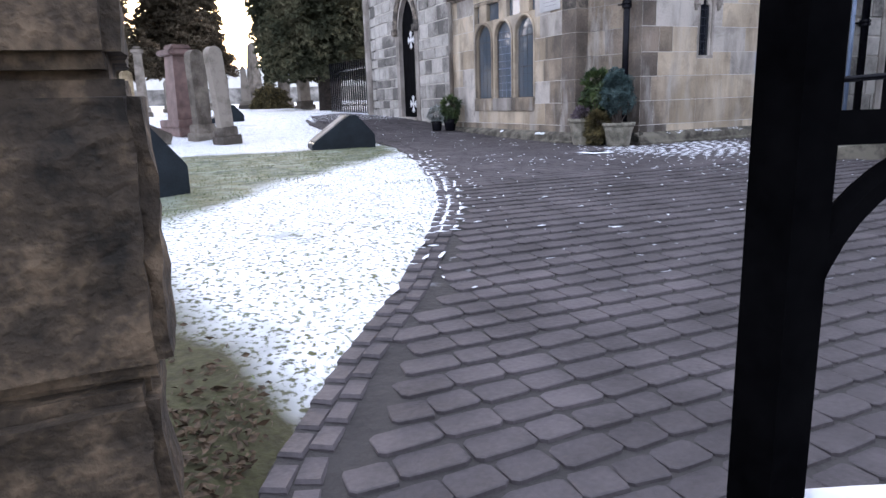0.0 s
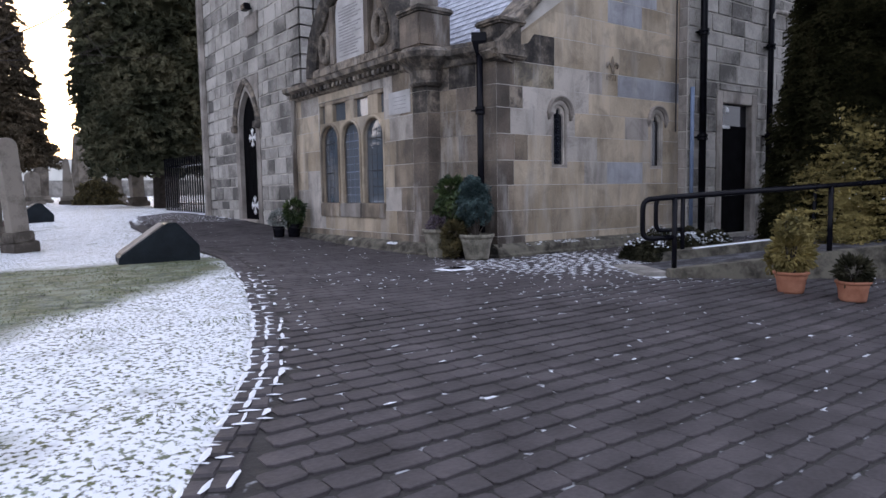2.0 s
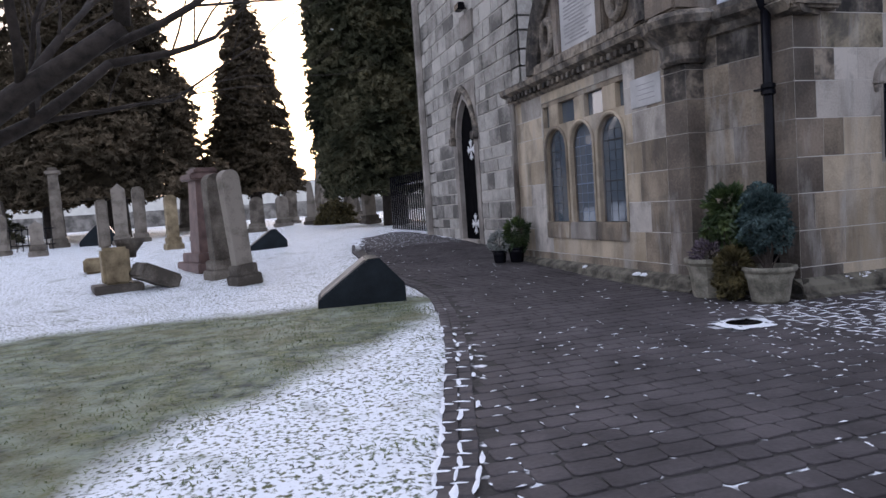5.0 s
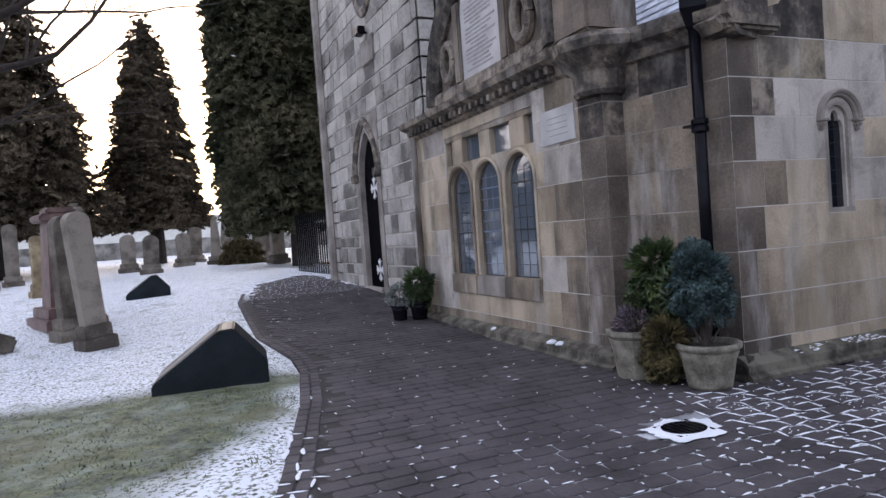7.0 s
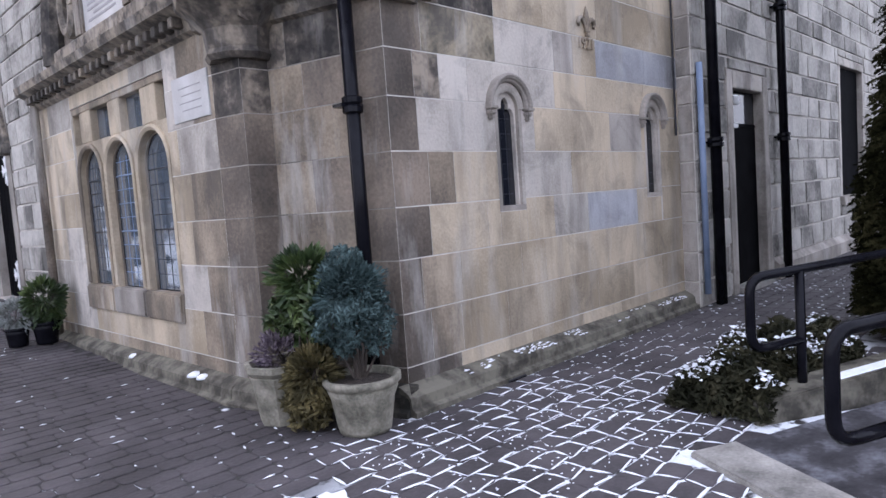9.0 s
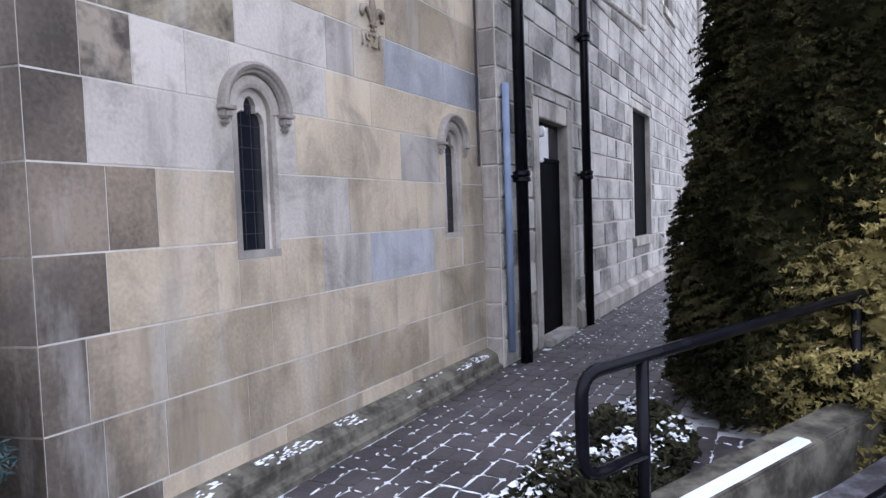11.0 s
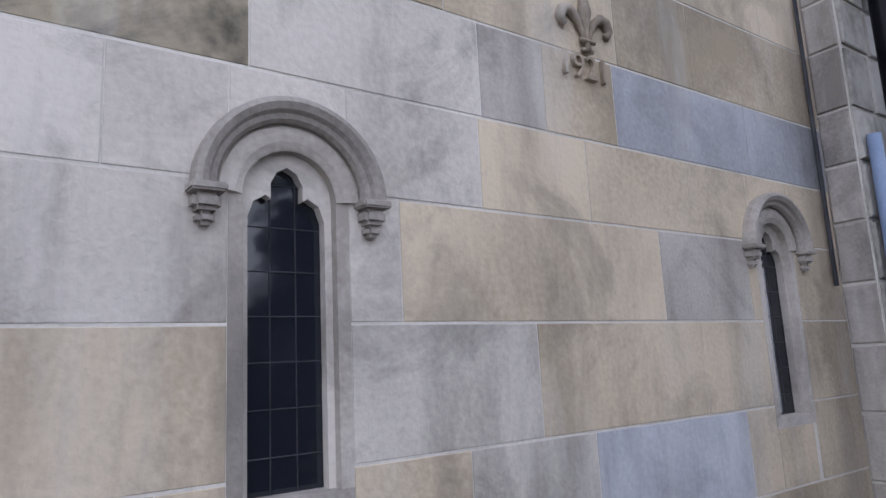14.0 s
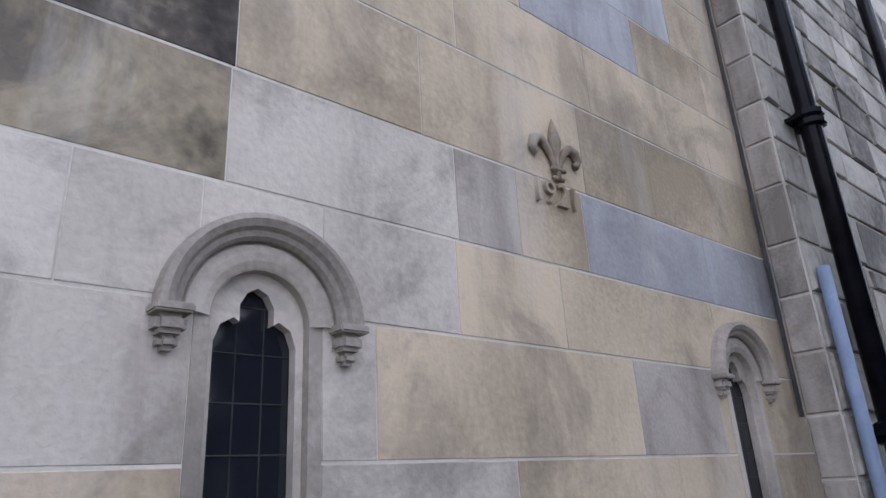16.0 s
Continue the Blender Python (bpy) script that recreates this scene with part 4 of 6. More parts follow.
stones(NAVE_END, [(0, 0.18, a, b) for a, b in zip(lv2, lv2[1:])], wall_nave, lambda r: GREY, 0.012, 0.003, 0.014)
nd = thing("door_2", "open dark doorway with a glazed overlight in a dressed stone frame", "door", NAVE.at(side_door[0] + 0.5, 0, 0.62), kind="structure")
m = NAVE.matrix()
a, b = side_door[:2]
part("jamb", one_box(a - 0.2, a, -0.3, 0.03, 0.3, 3.42, m, 0.01), PALE, nd)
part("jamb", one_box(b, b + 0.2, -0.3, 0.03, 0.3, 3.42, m, 0.01), PALE, nd)
part("lintel", one_box(a, b, -0.3, 0.028, 3.2, 3.42, m, 0.01), PALE, nd)
# black panel across the open doorway, standing for its dark interior
part("door_leaf", one_box(a, b, -0.13, -0.09, 0.66, 2.72, m), DOOR, nd)
part("transom_bar", one_box(a + 0.45, b, -0.125, -0.08, 2.72, 2.78, m, 0.01), DOOR, nd)
part("transom", one_box(a, a + 0.45, -0.125, -0.078, 2.72, 2.78, m, 0.01), WHITE, nd, "white-painted transom bar")
part("overlight", one_box(a, b, -0.12, -0.1, 2.78, 3.2, m), GLASS, nd)
part("step", one_box(a, b, -0.3, 0.12, 0.5, 0.66, m, 0.015), CONCRETE, nd)
lamp = thing("bulkhead_lamp", "small white lamp fixed above the side door", "lamp", NAVE.at(a + 0.15, -0.2, 3.0))
part("diffuser", lathe(bmesh.new(), [(0.035, 3.0), (0.05, 3.03), (0.05, 3.09), (0.03, 3.12)], tuple(NAVE.at(a + 0.2, -0.02, 0)), 14), WHITE, lamp, smooth=True)
for k, (a, b, c, d) in enumerate(nave_windows):
    nw = thing("window_%d" % (4 + k), "tall dark boarded window with stone margins", "window", NAVE.at(a, 0, c), kind="structure")
    part("jamb", one_box(a - 0.12, a, -0.25, 0.02, c, d, m, 0.008), PALE, nw)
    part("jamb", one_box(b, b + 0.12, -0.25, 0.02, c, d, m, 0.008), PALE, nw)
    part("lintel", one_box(a - 0.12, b + 0.12, -0.25, 0.022, d, d + 0.14, m, 0.008), PALE, nw)
    part("window_sill", one_box(a - 0.12, b + 0.12, -0.25, 0.08, c - 0.16, c, m, 0.01), PALE, nw)
    part("pane", one_box(a, b, -0.1, -0.08, c, d, m), DOOR if k == 0 else GLASS, nw)


# ---- downpipes ----
def downpipe(name, x, y, z0, z1, r, material, label, brackets=(), hopper=False, back=0.1):
    p = thing(name, label, "downpipe", (x, y, z0), "downpipes")
    tb = bmesh.new()
    tube(tb, [(x, y, z0), (x, y, z1)], r, 14)
    part("pipe", tb, material, p, smooth=True)
    for z in brackets:
        part("collar", lathe(bmesh.new(), [(r * 1.15, -0.06), (r * 1.45, -0.05), (r * 1.45, -0.015), (r * 1.2, 0), (r * 1.45, 0.015), (r * 1.45, 0.05), (r * 1.15, 0.06)], (x, y, z), 14), material, p)
        part("bracket", one_box(x - r * 1.9, x + r * 1.9, y, y + back, z - 0.012, z + 0.012), material, p)
    if hopper:
        part("hopper", lathe(bmesh.new(), [(r, z1 - 0.02), (0.09, z1 + 0.03), (0.14, z1 + 0.16), (0.15, z1 + 0.18), (0.15, z1 + 0.3), (0.13, z1 + 0.3)], (x, y, 0), 4), material, p)
    return p


downpipe("downpipe", 7.68, 8.98, 0.6, 3.55, 0.05, IRON, "black cast-iron downpipe with a square hopper head", (2.75, 1.4), True)
downpipe("downpipe", 12.62, 8.5, 0.56, 9.0, 0.065, IRON, "thick black downpipe at the junction of the walls", (2.5, 4.4, 6.4))
downpipe("downpipe", 15.0, 8.49, 0.56, 8.0, 0.06, IRON, "black downpipe beside the church side door", (2.6, 4.4))
downpipe("downpipe", 12.36, 8.55, 0.75, 3.4, 0.036, PEWTER, "pale blue-grey square pipe ending partway up the wall", ())
arm = bmesh.new()
tube(arm, rounded([(15.0, 8.46, 4.95), (15.0, 8.46, 5.1), (19.0, 8.46, 5.4), (19.0, 8.46, 7.5)], 0.1), 0.045, 8)
tagged(part("branch_pipe", arm, PALE), "pale sloping waste pipe along the church wall", "pipe")
thin = bmesh.new()
tube(thin, [(12.18, 8.77, 2.6), (12.18, 8.77, 6.5)], 0.012, 6)
tagged(part("lightning_cable", thin, LEAD), "thin grey cable fixed up the wall's edge", "cable")
bp = bmesh.new()
tube(bp, [(7.2, 14.42, 0.7), (7.2, 14.42, 3.5)], 0.05, 10)
tagged(part("bay_shaft", bp, RUST), "slim stone shaft at the bay's end", "trim", kind="structure")


# ---- pots and shrubs ----
def ball(c, r, n, seed, squash=1.0, inner=0.55):
    g = np.random.default_rng(seed)
    d = g.normal(size=(n, 3))
    d /= np.linalg.norm(d, axis=1)[:, None]
    lump = 1 + 0.22 * np.sin(d[:, :1] * 5 + seed) * np.cos(d[:, 1:2] * 4 + d[:, 2:] * 5)
    p = d * r * lump * g.uniform(inner, 1.0, (n, 1)) ** 0.5
    p[:, 2] *= squash
    return p + np.array(c)


def stem(bm, a, b, r, g):
    a, b = Vector(a), Vector(b)
    mid = (a + b) / 2 + Vector((g.uniform(-1, 1), g.uniform(-1, 1), 0)) * (b - a).length * 0.1
    tube(bm, [a, mid, b], [r, r * 0.8, r * 0.5], 6)


def pot(name, x, y, z, r0, r1, h, material, label, seg=22):
    p = thing(name, label, "pot", (x, y, z))
    t = 0.035
    part("body", lathe(bmesh.new(), [(r0, 0), (r0 * 1.04, 0.03), (r0 * 0.3 + r1 * 0.66, h * 0.62), (r1 * 0.98, h * 0.8), (r1 * 0.94, h * 0.82), (r1, h * 0.85), (r1 * 1.08, h * 0.9), (r1 * 1.08, h), (r1 * 1.08 - t, h), (r1 - t, h - 0.05)], (x, y, z), seg), material, p, smooth=seg > 10)
    part("soil", lathe(bmesh.new(), [(r1 - t, h - 0.055), (r1 - t, h - 0.04), (0.02, h - 0.02)], (x, y, z), seg), SOIL, p)
    return p


def shrub(name, label, x, y, z, crowns, material, size, seed, flat=0.0, n=2600):
    """A bush: stems from the soil into a crown of separate leaves."""
    s = thing(name, label, "shrub", (x, y, z))
    g = random.Random(seed)
    st = bmesh.new()
    cs = []
    for i, (cx, cy, cz, r) in enumerate(crowns):
        for _ in range(5):
            stem(st, (x + g.uniform(-0.03, 0.03), y + g.uniform(-0.03, 0.03), z), (cx + g.uniform(-r, r) * 0.6, cy + g.uniform(-r, r) * 0.6, cz + g.uniform(0, r) * 0.7), 0.01, g)
        cs.append(ball((cx, cy, cz), r, int(n * r * r / sum(c[3] ** 2 for c in crowns)), seed + i))
    part("stems", st, TWIG, s)
    part("crown", leaves("crown", np.concatenate(cs), size, material, flat, seed), material, s)
    return s


pot("stone_pot", 7.2, 9.4, 0.61, 0.17, 0.24, 0.42, POTSTONE, "eight-sided stone pot with faded plants in it", 8)
pot("round_pot", 7.4, 8.76, 0.605, 0.17, 0.24, 0.36, POTSTONE, "round mossy stone pot holding a clipped bush")
shrub("laurel_bush", "leafy green bush growing behind the stone pots", 7.36, 9.12, 0.6, [(7.36, 9.26, 1.58, 0.22), (7.36, 9.06, 1.42, 0.22), (7.4, 9.18, 1.18, 0.18), (7.3, 9.36, 1.35, 0.17)], LAUREL, 0.03, 3, n=2600)
shrub("blue_bush", "dense blue-green bush in a stone pot", 7.4, 8.78, 0.93, [(7.4, 8.82, 1.5, 0.24), (7.4, 8.78, 1.34, 0.25), (7.42, 8.88, 1.66, 0.15), (7.36, 8.7, 1.44, 0.16), (7.44, 8.92, 1.28, 0.16)], JUNIPER, 0.013, 5, n=11000)
shrub("olive_bush", "yellowish low bush between the two pots", 7.22, 9.05, 0.6, [(7.22, 9.05, 0.98, 0.18), (7.2, 9.08, 0.78, 0.16)], OLIVE, 0.022, 7, n=2200)
shrub("pansies", "straggly dark purple winter flowers in the stone pot", 7.2, 9.4, 1.0, [(7.2, 9.4, 1.05, 0.17)], shader("purple_petals", (0.03, 0.015, 0.035), (0.22, 0.18, 0.2), 30, bump=0), 0.02, 9, n=500)
pot("plastic_pot", 6.98, 14.1, 0.72, 0.11, 0.15, 0.26, IRON, "small black plastic plant pot")
shrub("small_bush", "small yellow-green bush by the bay's end", 6.98, 14.1, 0.93, [(6.98, 14.05, 1.25, 0.24), (6.98, 14.12, 1.05, 0.2)], LAUREL, 0.03, 11, n=1100)
pot("plastic_pot", 6.72, 14.25, 0.72, 0.1, 0.13, 0.22, IRON, "small black plastic plant pot")
shrub("silver_bush", "small silvery bush in a black pot", 6.72, 14.25, 0.92, [(6.72, 14.25, 1.08, 0.2)], shader("silver_leaves", (0.12, 0.13, 0.12), (0.42, 0.44, 0.42), 20, bump=0), 0.02, 12, n=900)
pot("terracotta_pot", 8.25, 4.72, rise(8.25, 4.72), 0.12, 0.16, 0.22, TERRA, "terracotta pot holding a golden conifer")
shrub("golden_bush", "small bronze conifer in a terracotta pot", 8.25, 4.72, 0.68, [(8.25, 4.72, 0.92, 0.22), (8.25, 4.72, 1.12, 0.16), (8.3, 4.8, 0.8, 0.2)], GOLD, 0.022, 13, n=2200)
pot("terracotta_pot", 8.42, 4.2, rise(8.42, 4.2), 0.12, 0.15, 0.2, TERRA, "terracotta pot with a low frosted plant")
shrub("frosted_plant", "low grey-green plant with snow on it in a pot", 8.42, 4.2, 0.64, [(8.42, 4.2, 0.72, 0.16)], HEATH, 0.022, 14, n=700)

# snow caught on the corner plinth
for k, (x, y, r) in enumerate(((7.19, 10.75, 0.07), (7.19, 10.6, 0.06), (7.2, 12.1, 0.05))):
    tagged(part("snow_lump", lathe(bmesh.new(), [(r, 0), (r * 0.85, 0.02), (r * 0.4, 0.035)], (x, y, 0.735), 10), SNOWY, smooth=True), "small lump of snow resting on the plinth", "snow", "snow lumps on the plinth")

# air vents low in the walls
for vx, vy, pl, uu in ((0, 0, SOUTH, 1.0), (0, 0, BAY, 2.2)):
    vent = thing("air_vent", "small rusty iron air vent in the plinth", "vent", pl.at(uu, 0.17, 0.5))
    part("frame", one_box(uu - 0.11, uu + 0.11, 0.165, 0.18, 0.52, 0.615, pl.matrix()), LEAD, vent)
    for k in range(4):
        part("slat", one_box(uu - 0.1, uu + 0.1, 0.178, 0.19, 0.53 + k * 0.021, 0.54 + k * 0.021, pl.matrix()), IRON, vent)

# drain in the paving
drain = thing("drain_cover", "square iron drain grate ringed with snow", "drain", (6.45, 8.05, rise(6.45, 8.05)))
dz = rise(6.45, 8.05)
part("frame", one_box(6.28, 6.62, 7.9, 8.2, dz - 0.02, dz + 0.012), LEAD, drain)
for k in range(7):
    part("bar", one_box(6.3 + k * 0.045, 6.322 + k * 0.045, 7.92, 8.18, dz + 0.011, dz + 0.02), IRON, drain)
ring_v, ring_f = [], []
for k in range(40):
    a = 2 * math.pi * k / 40
    for rr, dzz in ((0.135, 0.022), (0.215 + 0.09 * noise.noise(Vector((math.cos(a) * 2, math.sin(a) * 2, 3))) + 0.05 * noise.noise(Vector((math.cos(a) * 6, math.sin(a) * 6, 9))), 0.012)):
        ring_v.append((6.45 + rr * math.cos(a) * 1.15, 8.05 + rr * math.sin(a), dz + dzz))
ring_f = [(2 * k, 2 * k + 1, (2 * k + 3) % 80, (2 * k + 2) % 80) for k in range(40)]
tagged(part("snow_ring", raw("snow_ring", ring_v, ring_f, SNOWY), SNOWY), "ring of snow lying round the drain cover", "snow")

# ---- ramp with handrails ----
RD, RN = Vector((0.87, -0.493, 0)), Vector((0.493, 0.87, 0))
R1, R2 = Vector((8.95, 6.86, 0)), Vector((7.62, 6.08, 0))


def on(p, d, n, z):
    q = p + RD * d + RN * n
    return (q.x, q.y, z)


ramp = thing("ramp", "concrete access ramp with low kerbs and snow on it", "ramp", on(R2, 0, 0, 0.45), kind="structure")


def strip(p, d0, d1, n0, n1, z0, z1a, z1b):
    bm = bmesh.new()
    v = [bm.verts.new(on(p, d, n, z)) for d, zt in ((d0, z1a), (d1, z1b)) for n, z in ((n0, z0), (n1, z0), (n1, zt), (n0, zt))]
    for f in ((0, 1, 2, 3), (7, 6, 5, 4), (0, 4, 5, 1), (1, 5, 6, 2), (2, 6, 7, 3), (3, 7, 4, 0)):
        bm.faces.new([v[i] for i in f])
    bmesh.ops.bevel(bm, geom=bm.edges[:], offset=0.01, segments=2, affect="EDGES")
    return bm


part("ramp_surface", strip(R2, 0.36, 9.0, 0.05, 1.0, 0.3, 0.6, 1.25), FROSTED, ramp)
part("kerb", strip(R1, -0.08, 8.5, -0.14, 0.12, 0.3, 0.71, 1.4), PLINTH, ramp, "mossy concrete kerb")
part("kerb", strip(R2, 0.3, 9.0, -0.12, 0.04, 0.3, 0.66, 1.3), PLINTH, ramp, "dark concrete kerb")
part("edge_slab", strip(R2, 0.06, 0.36, 0.05, 1.0, 0.4, 0.606, 0.615), CONCRETE, ramp)
part("snow_strip", strip(R1, 0.5, 1.6, -0.11, -0.02, 0.72, 0.768, 0.856), SNOWY, ramp, "strip of snow")


def handrail(p, label, drop):
    h = thing("handrail", label, "handrail", on(p, 0, 0, 0.6), "ramp handrails")
    bm = bmesh.new()
    slope = 0.052
    pts = [on(p, 0.38, 0, 1.02), on(p, 0.0, 0, 1.0), on(p, 0.0, 0, 1.45), on(p, 8.0, 0, 1.45 + slope * 8)]
    tube(bm, rounded(pts, 0.11), 0.03, 12)
    part("rail", bm, IRON, h, smooth=True)
    for d in (0.38, 2.3, 4.2, 6.1):
        bm = bmesh.new()
        tube(bm, [on(p, d, 0, 0.45 + 0.07 * d), on(p, d, 0, 1.44 + slope * d)], 0.03, 12)
        part("post", bm, IRON, h, smooth=True)


handrail(R1, "black tubular handrail with a looped end beside the planting", 0)
handrail(R2, "black tubular handrail along the courtyard side", 0)

# bed of low plants between the lane and the ramp
g2 = np.random.default_rng(8)
bed = thing("planting_bed", "low dark evergreen ground cover speckled with snow", "plants", (9.4, 6.95, 0.6))
n = 16000
t, w = g2.uniform(0, 1, n), g2.uniform(-1, 1, n)
bx, by = 8.8 + 1.7 * t, 7.05 + 0.05 * t + w * 0.32 - 0.2 * t
bz = 0.6 + 0.42 * g2.uniform(0.1, 1, n) * (1 - w ** 2 * 0.6) * np.minimum(1, t * 9 + 0.35) * (0.8 + 0.3 * np.sin(bx * 9) * np.cos(by * 8))
part("foliage", leaves("foliage", np.stack([bx, by, bz], 1), 0.02, HEATH, 0.2, 4), HEATH, bed)
sel = (bz > 0.76) & (g2.uniform(size=n) < 0.42) & (np.sin(bx * 6 + by * 11) > -0.1)
tagged(part("snow_flecks", leaves("snow_flecks", np.stack([bx, by, bz + 0.03], 1)[sel], 0.02, SNOWY, 0.9, 5, 1.0), SNOWY, bed, "flecks of snow"), kind="stuff")


# ---- conifers ----
def conifer(name, label, x, y, z, h, r, material, n, size, seed, trunk=0.2, power=0.8, bare=0.06, round_top=0.0, snow=0, gaps=0.25, spray=1.1, droop=0.5):
    """A tapered trunk, limbs in whorls, and sprays of foliage with gaps between."""
    t = thing(name, label, "tree", (x, y, z))
    g = np.random.default_rng(seed)
    bm = bmesh.new()
    tube(bm, [(x, y, z - 0.2), (x, y, z + h * 0.3), (x + 0.02, y, z + h * 0.96)], [trunk, trunk * 0.75, 0.02], 10)
    part("trunk", bm, BARK, t)
    lm = bmesh.new()
    prof = lambda k: (1 - k) ** power if not round_top else min(1, (1 - k) * round_top) ** 0.6 * min(1, 0.72 + k * 1.4)
    k_b = 110
    bk = bare + (1 - bare) * g.uniform(0, 1, k_b) ** 1.1 * 0.97
    ba = g.uniform(0, 2 * math.pi, k_b)
    bl = np.array([prof(k) for k in bk]) * r * g.uniform(0.75, 1.08, k_b)
    for k, a, l in zip(bk, ba, bl):
        p = Vector((x, y, z + h * k))
        tube(lm, [p, p + Vector((math.cos(a), math.sin(a), -0.1)) * l * 0.5, p + Vector((math.cos(a), math.sin(a), 0.05)) * l * 0.9], [0.03, 0.02, 0.006], 4, False)
    tagged(part("limbs", lm, BARK, t), kind="stuff")
    each = 40
    m = n // each
    k = bare + (1 - bare) * (1 - np.sqrt(g.uniform(0, 1, m))) * 0.99
    a = g.uniform(0, 2 * math.pi, m)
    rad = np.array([prof(v) for v in k]) * r
    lump = 1 + (0.13 * np.sin(a * 7 + k * 40 + seed) + 0.12 * np.sin(a * 3 - k * 23) + 0.08 * np.sin(a * 17 + k * 90)) * (0.25 if gaps > 0.6 else 0.6)
    tip = rad * lump * (1 - (0.16 if gaps > 0.6 else 0.32) * g.uniform(0, 1, m) ** 2)
    reach = spray * g.uniform(0.6, 1.3, m)
    root = np.stack([x + tip * np.cos(a), y + tip * np.sin(a), z + h * k], 1)
    keep = np.array([noise.noise(Vector(q * (2.2 / r))) for q in root]) > -gaps
    a, reach, root = a[keep], reach[keep], root[keep]
    a2 = a + g.normal(0, 0.8, len(a))
    along = g.uniform(-1, 1, (len(a), each))
    side = g.normal(0, 0.26, (len(a), each)) * (1.1 - along) * 0.6
    drop = -droop * (along + 1) ** 2 * 0.25 + g.normal(0, 0.05, (len(a), each))
    c = np.stack([root[:, None, 0] + reach[:, None] * (along * np.cos(a2)[:, None] - side * np.sin(a2)[:, None]),
                  root[:, None, 1] + reach[:, None] * (along * np.sin(a2)[:, None] + side * np.cos(a2)[:, None]),
                  root[:, None, 2] + reach[:, None] * drop], 2).reshape(-1, 3)
    part("crown", leaves("crown", c, size, material, 0.1, seed, 1.8), material, t)
    # added solid core that stops sky light coming through the leaves
    inner = bmesh.new()
    rings = []
    for j in range(25):
        kk = bare + (0.97 - bare) * j / 24
        rings.append([inner.verts.new((x + prof(kk) * r * q * math.cos(b2), y + prof(kk) * r * q * math.sin(b2), z + h * kk)) for b2, q in ((2 * math.pi * i / 20, (0.84 if gaps > 0.6 else 0.7 if gaps > 0.45 else 0.5) + 0.1 * noise.noise(Vector((i * 1.7, j * 0.9, seed)))) for i in range(20))])
    for p, q in zip(rings, rings[1:]):
        for i in range(20):
            inner.faces.new((p[i], p[(i + 1) % 20], q[(i + 1) % 20], q[i]))
    inner.faces.new(rings[0][::-1]), inner.faces.new(rings[-1])
    part("inner_crown", inner, material, t)
    if snow:
        pick = c[g.permutation(len(c))[:snow]] + np.array([0, 0, size * 0.4])
        tagged(part("snow_dusting", leaves("snow_dusting", pick, size * 0.9, SNOWY, 0.6, seed + 1, 1.2), SNOWY, t, "dusting of snow"), kind="stuff")
    return t


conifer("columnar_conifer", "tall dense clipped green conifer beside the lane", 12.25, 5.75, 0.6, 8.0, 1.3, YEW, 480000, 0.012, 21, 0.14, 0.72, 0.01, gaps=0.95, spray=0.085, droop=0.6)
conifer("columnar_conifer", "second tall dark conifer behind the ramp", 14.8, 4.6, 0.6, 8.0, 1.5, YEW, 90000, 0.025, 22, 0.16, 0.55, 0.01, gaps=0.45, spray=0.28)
conifer("golden_conifer", "broad golden-brown conifer with frosted tips beyond the rail", 11.5, 5.5, 0.6, 2.2, 0.85, GOLD, 60000, 0.013, 23, 0.08, 0.6, 0.02, snow=350, gaps=0.5, spray=0.15, droop=0.1)
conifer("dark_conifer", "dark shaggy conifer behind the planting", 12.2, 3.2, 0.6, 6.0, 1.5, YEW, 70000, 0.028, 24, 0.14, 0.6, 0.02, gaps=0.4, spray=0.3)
conifer("churchyard_yew", "broad dense dark conifer beside the tower", 8.8, 31.0, 1.15, 17.0, 2.95, FIR, 190000, 0.07, 25, 0.55, 0.8, 0.09, 2.6, snow=60, gaps=0.8, spray=0.4, droop=0.7)
conifer("tall_fir", "slender pointed dark conifer in the churchyard", 3.6, 45.0, 1.4, 14.0, 2.9, BROWNFIR, 80000, 0.075, 26, 0.4, 0.7, 0.14, gaps=0.4, spray=0.45)
conifer("large_fir", "very broad brownish conifer spreading over the graves", -3.4, 40.0, 1.3, 15.5, 5.2, BROWNFIR, 150000, 0.085, 27, 0.7, 0.62, 0.13, gaps=0.4, spray=0.55)
conifer("large_fir", "tall dark conifer among the graves", -8.0, 48.0, 1.5, 16.0, 4.6, BROWNFIR, 80000, 0.1, 28, 0.6, 0.7, 0.12, gaps=0.4, spray=0.6)
conifer("small_yew", "small dark yew between the graves", -9.5, 38.0, 1.3, 5.0, 2.2, FIR, 12000, 0.09, 30, 0.25, 0.6, 0.08, gaps=0.4, spray=0.5)
conifer("small_yew", "yellowish bush at the end of the path", 7.0, 36.0, 1.2, 1.4, 1.0, OLIVE, 6000, 0.06, 31, 0.1, 0.4, 0.03, gaps=0.4, spray=0.25)


